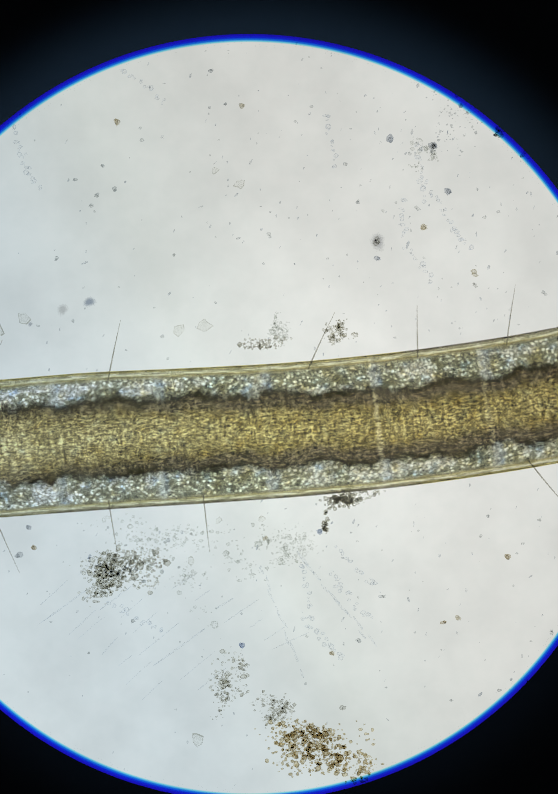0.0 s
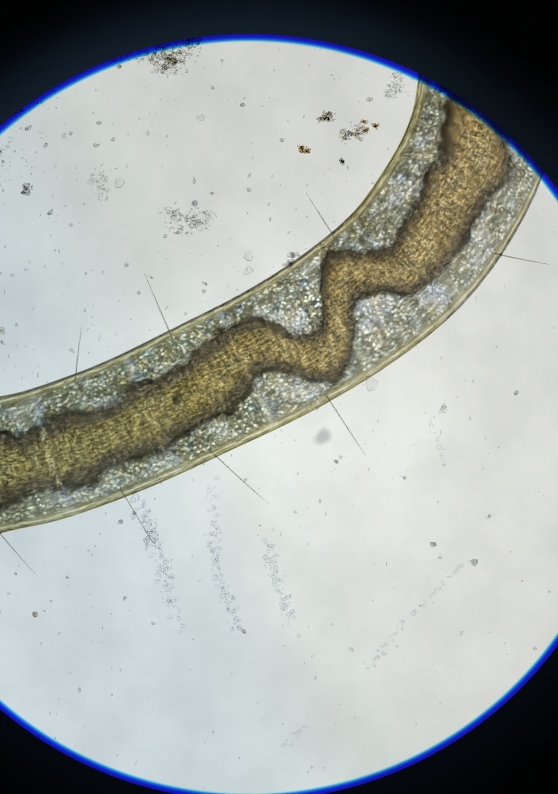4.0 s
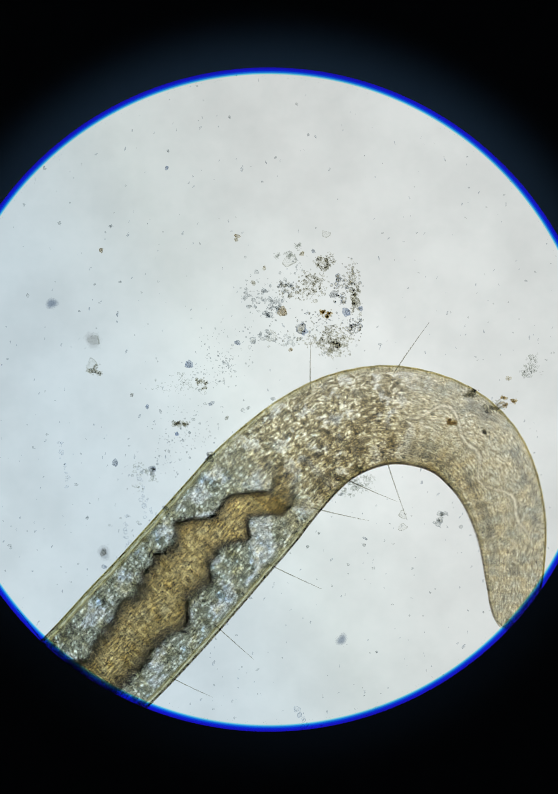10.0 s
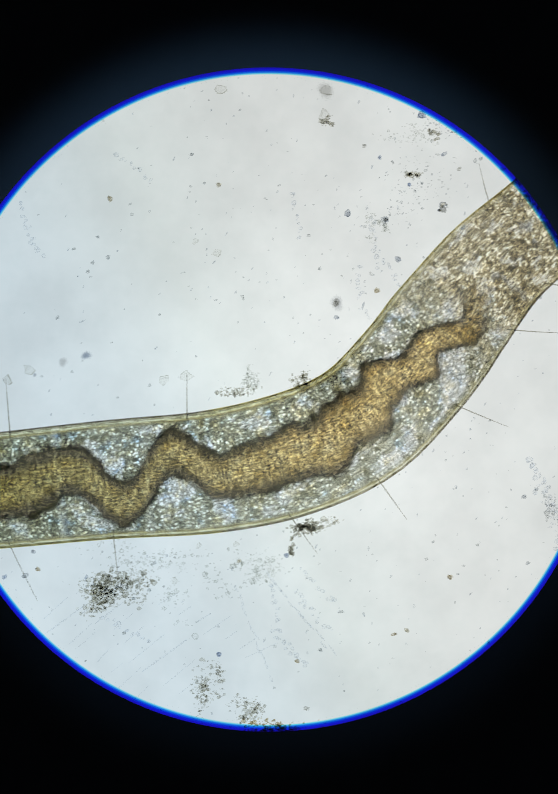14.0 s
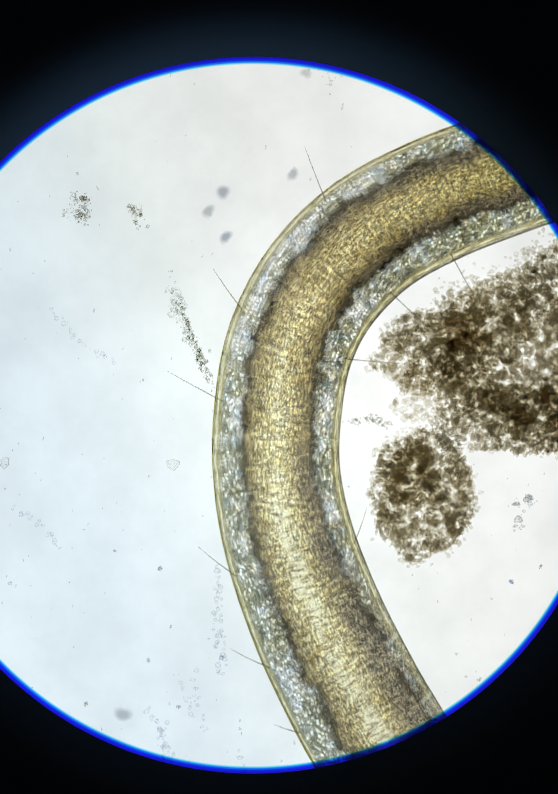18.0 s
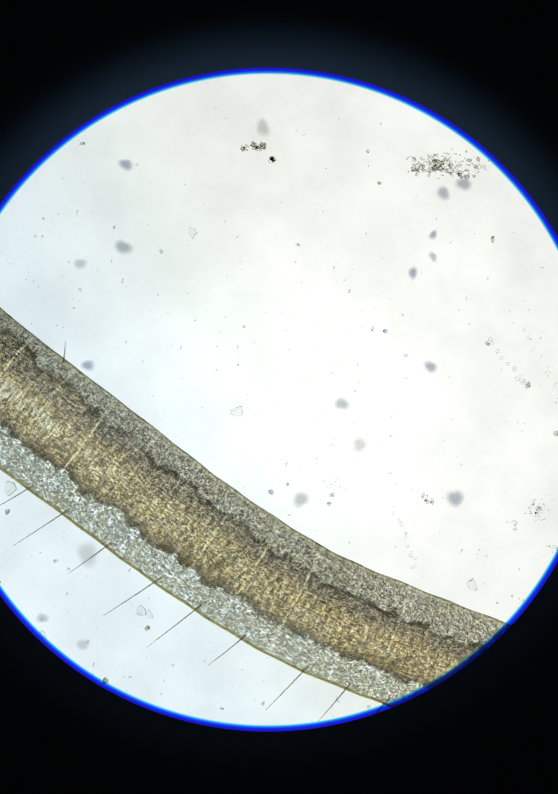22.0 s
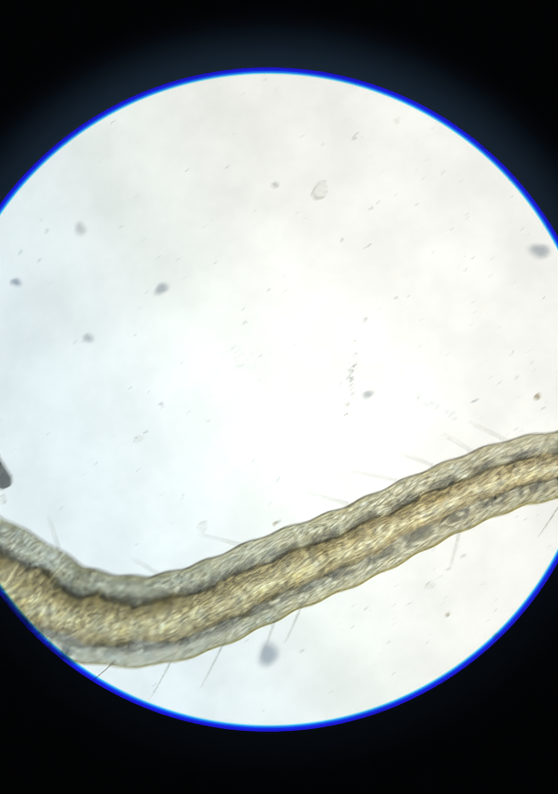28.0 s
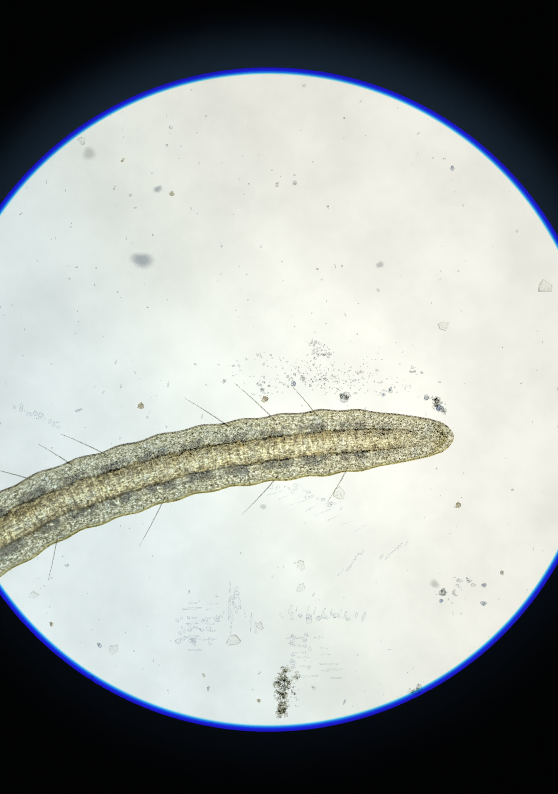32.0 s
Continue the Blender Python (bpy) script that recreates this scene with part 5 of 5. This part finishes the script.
trail(701, 46, 710, 193, 13, 3.7, 9587)
trail(710, 193, 745, 298, 9, 3.7, 8028)
trail(797, 150, 810, 246, 8, 3.7, 6405)
trail(808, 220, 836, 294, 6, 3.7, 2055)
trail(1071, -59, 1097, 28, 8, 3.7, 8919)
trail(1119, 193, 1036, 276, 10, 3.7, 5224)
trail(1027, 289, 958, 376, 9, 3.7, 1953)
trail(819, 498, 862, 463, 5, 3.7, 4502)
trail(582, 95, 622, 260, 13, 4.2, 1250)
trail(690, 60, 704, 205, 11, 4.2, 7088)
trail(704, 205, 747, 310, 8, 4.2, 1844)
trail(787, 145, 832, 305, 12, 4.2, 7184)
trail(552, 45, 562, 125, 6, 4.2, 8643)
trail(575, 78, 615, 248, 13, 4.2, 4112)
trail(685, 138, 745, 308, 13, 4.2, 1588)
trail(785, 168, 825, 298, 10, 4.2, 8646)
trail(-2437, 842, -2344, 926, 10, 3.9, 6132)
trail(-2372, 479, -2251, 582, 13, 3.9, 6037)
trail(-2065, 954, -2051, 1149, 16, 3.9, 7380)
trail(-2107, 1149, -2084, 1261, 9, 3.9, 4843)
trail(-2066, 969, -2057, 1165, 16, 3.9, 4352)
trail(-2132, 1165, -2108, 1239, 6, 3.9, 1756)
trail(-2164, 1249, -2141, 1379, 10, 3.9, 5547)
trail(-2029, 1295, -1964, 1416, 11, 3.9, 9275)
trail(-2189, 1218, -2123, 1388, 14, 4.0, 8785)
trail(-2189, 1463, -2180, 1595, 10, 4.0, 8613)
trail(-2236, 1689, -2189, 1887, 16, 4.0, 1857)
trail(-2010, 1737, -1973, 1868, 11, 4.0, 8092)
trail(-2168, 1262, -2123, 1382, 9, 4.2, 8335)
trail(-2223, 1542, -2193, 1742, 15, 4.2, 5770)
trail(-2133, 1972, -2033, 2122, 13, 4.2, 976)
trail(-2121, 1982, -2011, 2162, 16, 4.2, 4824)
trail(-2076, 2012, -2051, 2102, 7, 4.2, 9280)
trail(-445, 1672, -365, 1772, 9, 4.2, 2982)
trail(-295, 1642, -265, 1802, 12, 4.2, 2451)
trail(-635, 2012, -595, 2132, 9, 4.2, 2935)
trail(1455, 2679, 1453, 2739, 5, 4.2, 6075)
trail(1490, 2659, 1493, 2724, 5, 4.2, 7443)
trail(1585, 2714, 1725, 2721, 10, 4.2, 2018)
trail(1600, 2749, 1605, 2829, 6, 4.2, 1774)
trail(1630, 2749, 1637, 2829, 6, 4.2, 9172)
trail(1380, 2724, 1455, 2724, 5, 4.2, 2317)
trail(1380, 2742, 1455, 2742, 5, 4.2, 5432)
trail(1385, 2761, 1450, 2761, 5, 4.2, 9789)
trail(1055, 2299, 1155, 2349, 8, 4.2, 6884)
trail(1565, 2459, 1715, 2509, 12, 4.2, 9092)
trail(1032, 1496, 1039, 1616, 9, 4.2, 4925)
trail(-2158, 1702, -2093, 1772, 7, 7.0, 3063)
trail(-2093, 1772, -2013, 1922, 13, 7.0, 7500)
trail(-2013, 1922, -1971, 2042, 9, 7.0, 7904)
cluster(640, -790, 42, 62, 60, 6.5, "dark", 15, 411)
cluster(560, -740, 80, 70, 60, 5.5, "dark", 0, 412)
cluster(660, -700, 36, 40, 46, 6.0, "dark", 0, 413)
cluster(500, -770, 52, 70, 120, 4.0, "grey", 0, 414)
cluster(400, -640, 70, 90, 130, 3.4, "grey", 20, 415)
cluster(330, -500, 70, 110, 110, 3.2, "grey", 20, 416)
cluster(378, -455, 14, 14, 6, 6.5, "dark", 0, 417)
cluster(264, -433, 14, 12, 6, 6.5, "dark", 0, 418)
cluster(-290, 300, 42, 26, 40, 6.0, "dark", -10, 419)
cluster(1660, 2240, 95, 45, 150, 3.2, "dark", 0, 420)
cluster(1888, 2294, 22, 14, 22, 6.0, "dark", 40, 421)
cluster(1590, 2860, 26, 42, 60, 4.6, "dark", 10, 422)
cluster(-1860, 1700, 34, 20, 30, 7.0, "dark", -10, 423)
cluster(-1750, 1700, 60, 40, 26, 4.4, "dark", 0, 424)
cluster(-1905, 2074, 16, 12, 4, 8.0, "dark", 0, 425)
cluster(-535, 1324, 90, 30, 36, 5.5, "dark", 0, 426)


def smear(x0, y0, x1, y1, n, long, lie, seed, g=2.4):
    """Short faint strokes of dried film, side by side along a line."""
    rng = random.Random(seed)
    verts, faces = [], []
    for i in range(n):
        f = (i + rng.uniform(-0.2, 0.2)) / max(1, n - 1)
        lump(rng, x0 + (x1 - x0) * f + rng.gauss(0, 2), y0 + (y1 - y0) * f + rng.gauss(0, 2), 0, g * rng.uniform(0.8, 1.2), verts, faces, long * rng.uniform(0.7, 1.2), math.radians(lie) + rng.gauss(0, 0.06))
    ob = new("dried_film", mesh_of("dried_film", verts, faces, FAINT))
    tagged(ob, "faint short strokes of dried film on the slide", "dried film", kind="stuff")


smear(-330, 300, -120, 480, 9, 44, 52, 1, 1.1)
smear(-390, 330, -220, 500, 8, 38, 48, 2, 1.1)
smear(-160, 320, 20, 420, 7, 30, 58, 3, 1.1)
smear(-30, 300, 40, 470, 9, 9, -25, 4, 2.0)
smear(40, 280, 160, 420, 10, 8, -40, 5, 2.0)
smear(1405, 2690, 1407, 2780, 8, 7, 90, 6)
smear(1440, 2690, 1442, 2760, 6, 6, 90, 7)
smear(1478, 2660, 1482, 2740, 5, 8, 0, 8)
smear(1500, 2690, 1530, 2740, 4, 7, 0, 9)
smear(1600, 2700, 1740, 2716, 10, 6, 15, 10)
smear(1610, 2760, 1630, 2830, 6, 9, 90, 11)
smear(1655, 2760, 1690, 2840, 6, 8, 90, 12)
smear(1780, 2600, 1830, 2570, 5, 5, 40, 13)
smear(1700, 2630, 1740, 2590, 5, 5, 40, 14)
smear(1560, 2470, 1740, 2540, 8, 14, 68, 15, 1.4)
smear(-2160, 1640, -2040, 1830, 9, 12, -30, 16, 1.8)
smear(-2110, 1560, -1930, 1800, 7, 26, -36, 17, 1.1)
smear(-2190, 1500, -2010, 1720, 7, 26, -36, 18, 1.1)
smear(-380, 1650, -300, 1800, 9, 5, 30, 19, 2.4)
smear(-300, 1640, -250, 1760, 8, 5, 30, 20, 2.4)
smear(-330, 1980, -230, 2020, 7, 9, 75, 21, 1.4)
rod(203, 2350, 256, 2475, 15)
scatter()


# ---- motion ----
SHAPES = []


def bend(t, s0, points, squeeze=1.0):
    """The worm's middle line at t seconds, from s0 along the body towards the tail, the body drawn out (below 1) or squeezed up (above 1)."""
    p = np.array(points, float)
    q = np.vstack([2 * p[0] - p[1], p, 2 * p[-1] - p[-2]])
    out = []
    for i in range(1, len(q) - 2):
        a, b, c, d = q[i - 1:i + 3]
        for u in np.linspace(0, 1, 16, endpoint=False):
            out.append(0.5 * (2 * b + (c - a) * u + (2 * a - 5 * b + 4 * c - d) * u * u + (3 * b - a - 3 * c + d) * u ** 3))
    out = np.array(out + [p[-1]])
    s = s0 + squeeze * np.r_[0, np.cumsum(np.hypot(*np.diff(out, axis=0).T))]
    SHAPES.append((t, s, out))


def known(k, s):
    """Where s lies in shape k, or None."""
    t, sv, xy = SHAPES[k]
    if sv[0] - 1 <= s <= sv[-1] + 1:
        return np.array([np.interp(s, sv, xy[:, 0]), np.interp(s, sv, xy[:, 1])])


def elsewhen(k, s):
    """Where s lies at shape k's time by the shapes before and after it."""
    t = SHAPES[k][0]
    before = next(((SHAPES[j][0], known(j, s)) for j in range(k - 1, -1, -1) if known(j, s) is not None), None)
    after = next(((SHAPES[j][0], known(j, s)) for j in range(k + 1, len(SHAPES)) if known(j, s) is not None), None)
    if before is None or after is None:
        found = before or after
        return None if found is None else found[1]
    f = (t - before[0]) / (after[0] - before[0])
    return before[1] * (1 - f) + after[1] * f


def line(k):
    """The whole worm's middle line at shape k's time, every 15 units."""
    t, sv, xy = SHAPES[k]
    grid = np.arange(0, LENGTH + 14, 15.0)
    pts = np.full((len(grid), 2), np.nan)
    for i, s in enumerate(grid):
        p = known(k, s)
        if p is not None:
            pts[i] = p
    good = [i for i in range(len(grid)) if not np.isnan(pts[i, 0])]
    for edge, order, reach, back in ((good[0], range(good[0] - 1, -1, -1), 500.0, 1), (good[-1], range(good[-1] + 1, len(grid)), 3000.0, -1)):
        ref = elsewhen(k, grid[edge])
        gap = pts[edge] - ref if ref is not None else np.zeros(2)
        ahead = pts[edge] - pts[edge + 4 * back]
        ahead = ahead / max(np.hypot(*ahead), 1e-6)
        loose = back == 1 and (t < 6 or 13.2 < t < 17)
        last = edge
        for i in order:
            far = abs(grid[i] - grid[edge])
            e = elsewhen(k, grid[i])
            straight = pts[last] + ahead * 15.0
            if e is None or loose:
                pts[i] = straight
            else:
                f = min(1.0, far / 350.0)
                want = straight * (1 - f) + f * (e + gap * math.exp(-far / reach))
                step = want - pts[last]
                pts[i] = pts[last] + step * min(1.0, 16.0 / max(np.hypot(*step), 1e-6))
            last = i
    keep = pts.copy()
    for i in range(len(grid)):
        if i < good[0] or i > good[-1]:
            a, b = max(0, i - 4), min(len(grid), i + 5)
            pts[i] = keep[a:b].mean(axis=0)
    return grid, pts


def motions():
    bend(0, 2165, [(502, -12), (377, 11), (209, 35), (41, 52), (-127, 63), (-294, 72), (-462, 85), (-546, 89)], 0.97)
    bend(1, 1986, [(705, -54), (665, -46), (496, -17), (328, 14), (160, 39), (-8, 56), (-175, 64), (-259, 70), (-343, 73)], 0.95)
    bend(2, 1855, [(879, -64), (839, -58), (669, -40), (502, -19), (334, 15), (166, 46), (-2, 59), (-85, 61), (-169, 64)], 0.92)
    bend(3, 1640, [(1143, -147), (1094, -115), (1009, -74), (925, -49), (757, -36), (590, -23), (422, 4), (296, 37), (170, 53), (86, 63)], 0.88)
    bend(3.6, 1319, [(1277, -423), (1219, -356), (1135, -264), (1051, -205), (927, -142), (753, -71), (586, -21), (321, 51), (237, 67)])
    bend(4, 1147, [(1158, -631), (1141, -530), (1099, -434), (1028, -333), (936, -253), (818, -178), (684, -111), (558, -52), (432, -6), (349, 13), (265, 36)])
    bend(4.5, 1118, [(1100, -701), (1096, -621), (1071, -516), (1021, -428), (937, -340), (819, -252), (702, -173), (584, -106), (459, -43), (350, 8), (266, 37)])
    bend(6.5, 112, [(528, -1289), (599, -1193), (704, -1046), (775, -941), (811, -828), (819, -723), (804, -631), (758, -522), (679, -405), (561, -279), (389, -136), (272, -52), (150, 20), (0, 62), (-200, 80), (-450, 95)])
    bend(7, 0, [(477, -1353), (550, -1243), (623, -1145), (710, -1034), (772, -944), (807, -861), (818, -746), (810, -654), (776, -557), (701, -432), (596, -318), (487, -226), (353, -126), (240, -40), (120, 26), (0, 60), (-200, 80), (-450, 95)], 1.09)
    bend(8, 0, [(454, -1372), (512, -1278), (604, -1191), (705, -1065), (778, -973), (824, -871), (838, -784), (831, -687), (797, -581), (730, -460), (652, -358), (555, -252), (430, -140), (300, -50), (150, 20), (0, 62), (-200, 80)], 1.11)
    bend(8.5, 0, [(446, -1367), (523, -1270), (624, -1154), (717, -1028), (785, -883), (799, -757), (765, -640), (688, -505), (552, -350), (430, -225), (300, -110), (150, -10), (0, 55), (-200, 85)], 1.08)
    bend(9, 0, [(630, -1294), (644, -1196), (659, -1089), (673, -963), (685, -818), (673, -692), (644, -585), (576, -469), (509, -372), (422, -256), (300, -130), (150, -20), (0, 50), (-200, 85)], 1.03)
    bend(9.5, 300, [(979, -722), (883, -673), (766, -615), (650, -552), (544, -455), (456, -349), (369, -247), (282, -150), (147, -5), (0, 60), (-200, 90)])
    bend(10, 0, [(953, -131), (958, -238), (948, -344), (910, -441), (842, -509), (745, -538), (658, -528), (580, -490), (503, -422), (425, -335), (348, -247), (261, -151), (125, -15), (0, 55), (-200, 90)], 1.17)
    bend(10.5, 0, [(589, -232), (639, -204), (716, -202), (793, -237), (836, -300), (836, -386), (793, -473), (716, -521), (619, -521), (523, -483), (437, -396), (379, -300), (312, -204), (235, -117), (138, -30), (42, 27), (-35, 75)], 1.08)
    bend(11, 0, [(636, 37), (692, -47), (769, -143), (822, -259), (835, -360), (798, -471), (721, -528), (634, -530), (534, -484), (448, -388), (380, -282), (322, -196), (255, -119), (168, -42), (76, 30), (-30, 87)])
    bend(11.5, 0, [(768, 114), (815, -51), (840, -186), (835, -321), (801, -427), (729, -514), (632, -543), (536, -514), (439, -417), (371, -301), (294, -186), (207, -79), (111, -2), (14, 56), (-82, 104)])
    bend(12, 0, [(851, 110), (863, -11), (868, -137), (863, -272), (849, -379), (805, -486), (727, -558), (640, -575), (534, -534), (447, -447), (393, -340), (340, -214), (272, -108), (176, -21), (50, 52), (-47, 95)], 0.95)
    bend(12.5, 0, [(812, 79), (860, -35), (889, -171), (880, -316), (841, -432), (759, -529), (662, -563), (565, -529), (478, -442), (410, -325), (342, -200), (265, -93), (168, -6), (71, 52), (-26, 96)], 0.93)
    bend(13, 0, [(896, 107), (910, -14), (910, -140), (891, -257), (850, -370), (785, -464), (700, -518), (617, -513), (520, -464), (432, -380), (354, -283), (278, -175), (193, -85), (86, -9), (-63, 61), (-160, 100)], 0.9)
    bend(13.5, 453, [(792, -354), (710, -392), (613, -397), (517, -359), (420, -286), (323, -189), (226, -92), (129, -15), (3, 43), (-132, 63), (-258, 72), (-355, 77)])
    bend(14, 624, [(616, -472), (548, -405), (461, -327), (383, -230), (306, -129), (209, -32), (83, 26), (-72, 60), (-266, 75), (-479, 96), (-575, 104)])
    bend(14.5, 806, [(370, -209), (314, -132), (226, -60), (120, 7), (-24, 65), (-216, 94), (-379, 98), (-552, 96), (-744, 103), (-840, 111)])
    bend(15, 1179, [(-101, 48), (-176, 61), (-469, 95), (-759, 118), (-1001, 145), (-1244, 164), (-1340, 174)])
    bend(15.5, 1582, [(-523, 76), (-616, 91), (-808, 118), (-1092, 151), (-1377, 183), (-1662, 237), (-1757, 256)])
    bend(17.5, 2384, [(-1317, 180), (-1427, 199), (-1546, 222), (-1656, 272), (-1756, 331), (-1848, 409), (-1912, 501), (-1944, 597), (-1950, 698), (-1944, 799), (-1921, 927), (-1875, 1073), (-1848, 1156)])
    bend(18, 2587, [(-1507, 232), (-1556, 249), (-1678, 296), (-1792, 359), (-1881, 449), (-1935, 557), (-1956, 683), (-1955, 790), (-1931, 907), (-1881, 1042), (-1819, 1168), (-1778, 1240), (-1738, 1311)])
    bend(19, 2766, [(-1701, 255), (-1773, 327), (-1854, 417), (-1908, 507), (-1941, 615), (-1944, 714), (-1921, 840), (-1863, 1007), (-1791, 1155), (-1692, 1335), (-1629, 1434), (-1575, 1515)])
    bend(19.5, 3324, [(-1943, 733), (-1929, 805), (-1893, 951), (-1824, 1110), (-1724, 1306), (-1624, 1452), (-1524, 1588), (-1433, 1689), (-1351, 1770)])
    bend(20, 3471, [(-1907, 874), (-1883, 951), (-1849, 1067), (-1757, 1237), (-1656, 1406), (-1530, 1590), (-1413, 1750), (-1312, 1862), (-1210, 1949)])
    bend(20.5, 3700, [(-1844, 1094), (-1796, 1181), (-1704, 1346), (-1583, 1525), (-1486, 1665), (-1408, 1776), (-1340, 1878), (-1263, 1960), (-1118, 2038), (-1040, 2077)])
    bend(21, 3773, [(-1806, 1158), (-1748, 1260), (-1651, 1419), (-1545, 1579), (-1424, 1744), (-1288, 1913), (-1143, 2049), (-969, 2184), (-886, 2242)])
    bend(21.5, 4127, [(-1653, 1482), (-1575, 1564), (-1420, 1733), (-1251, 1898), (-1062, 2058), (-859, 2208), (-650, 2334), (-558, 2387)])
    bend(22, 4407, [(-1475, 1702), (-1397, 1765), (-1204, 1910), (-1010, 2056), (-816, 2177), (-623, 2259), (-497, 2307), (-410, 2341)])
    bend(22.5, 4408, [(-1468, 1695), (-1371, 1768), (-1197, 1908), (-1003, 2056), (-810, 2177), (-616, 2259), (-480, 2307), (-393, 2339)])
    bend(23, 4435, [(-1450, 1721), (-1358, 1808), (-1208, 1939), (-1019, 2069), (-830, 2181), (-637, 2263), (-443, 2334), (-344, 2369), (-269, 2396)])
    bend(24, 4616, [(-1323, 1845), (-1236, 1908), (-1043, 2038), (-849, 2164), (-655, 2248), (-461, 2317), (-267, 2392), (-170, 2425), (-102, 2455)])
    bend(25, 4627, [(-1314, 1854), (-1227, 1914), (-1033, 2043), (-840, 2174), (-646, 2256), (-451, 2326), (-258, 2401), (-161, 2435), (-93, 2464)])
    bend(25.5, 4958, [(-1055, 2058), (-967, 2106), (-774, 2205), (-580, 2279), (-386, 2353), (-193, 2424), (-47, 2489), (78, 2552), (156, 2591)])
    bend(27.5, 5668, [(-406, 2353), (-310, 2382), (-116, 2447), (58, 2527), (223, 2624), (349, 2687), (465, 2716), (562, 2713), (659, 2694), (758, 2659), (833, 2629)])
    bend(28, 6350, [(222, 2617), (319, 2665), (406, 2709), (532, 2725), (648, 2699), (793, 2636), (938, 2578), (1093, 2503), (1229, 2449), (1328, 2428), (1403, 2418)])
    bend(28.5, 6887, [(735, 2687), (813, 2638), (939, 2561), (1132, 2478), (1278, 2435), (1423, 2404), (1587, 2384), (1686, 2379), (1762, 2377)])
    bend(29, 7018, [(846, 2621), (943, 2577), (1050, 2529), (1166, 2480), (1311, 2427), (1456, 2395), (1602, 2376), (1747, 2369), (1824, 2362), (1890, 2364)])
    bend(29.5, 7224, [(1033, 2532), (1129, 2495), (1275, 2447), (1420, 2409), (1565, 2384), (1710, 2368), (1807, 2364), (1892, 2361)])
    bend(30, 7104, [(945, 2594), (1042, 2545), (1148, 2487), (1265, 2446), (1400, 2407), (1526, 2385), (1662, 2369), (1778, 2362), (1906, 2358)])
    bend(32, 7104, [(946, 2594), (1042, 2545), (1149, 2487), (1265, 2446), (1401, 2407), (1527, 2385), (1662, 2369), (1778, 2362), (1906, 2358)])

    rows = {i: [] for i in range(len(PIECES))}
    lines = [(SHAPES[k][0], *line(k)) for k in range(len(SHAPES))]
    steady = []
    for (t0, grid, a), (t1, _, b) in zip(lines, lines[1:]):
        steady.append((t0, grid, a))
        if t1 - t0 > 1.5:
            steady += [(t0 + (t1 - t0) * f, grid, a * (1 - f) + b * f) for f in (0.2, 0.4, 0.6, 0.8)]
    for t, grid, pts in steady + [lines[-1]]:
        for i, (mid, seg) in enumerate(PIECES):
            p = [np.interp(mid, grid, pts[:, c]) for c in (0, 1)]
            a = [np.interp(max(0, mid - 22), grid, pts[:, c]) for c in (0, 1)]
            b = [np.interp(min(LENGTH, mid + 22), grid, pts[:, c]) for c in (0, 1)]
            rows[i].append((t, pose(p[0] * U, -p[1] * U, DEEP + 0.00003 * (i % 2), 0, 0, math.degrees(math.atan2(-(b[1] - a[1]), b[0] - a[0])))))
    for i, (mid, seg) in enumerate(PIECES):
        walk(seg, rows[i])
    walk(tube, [(r[0], pose(r[4] * U, -r[5] * U, r[6])) for r in PATH])
    walk(lamp_ob, [(r[0], pose(r[4] * U, -r[5] * U, -0.10)) for r in PATH])


motions()
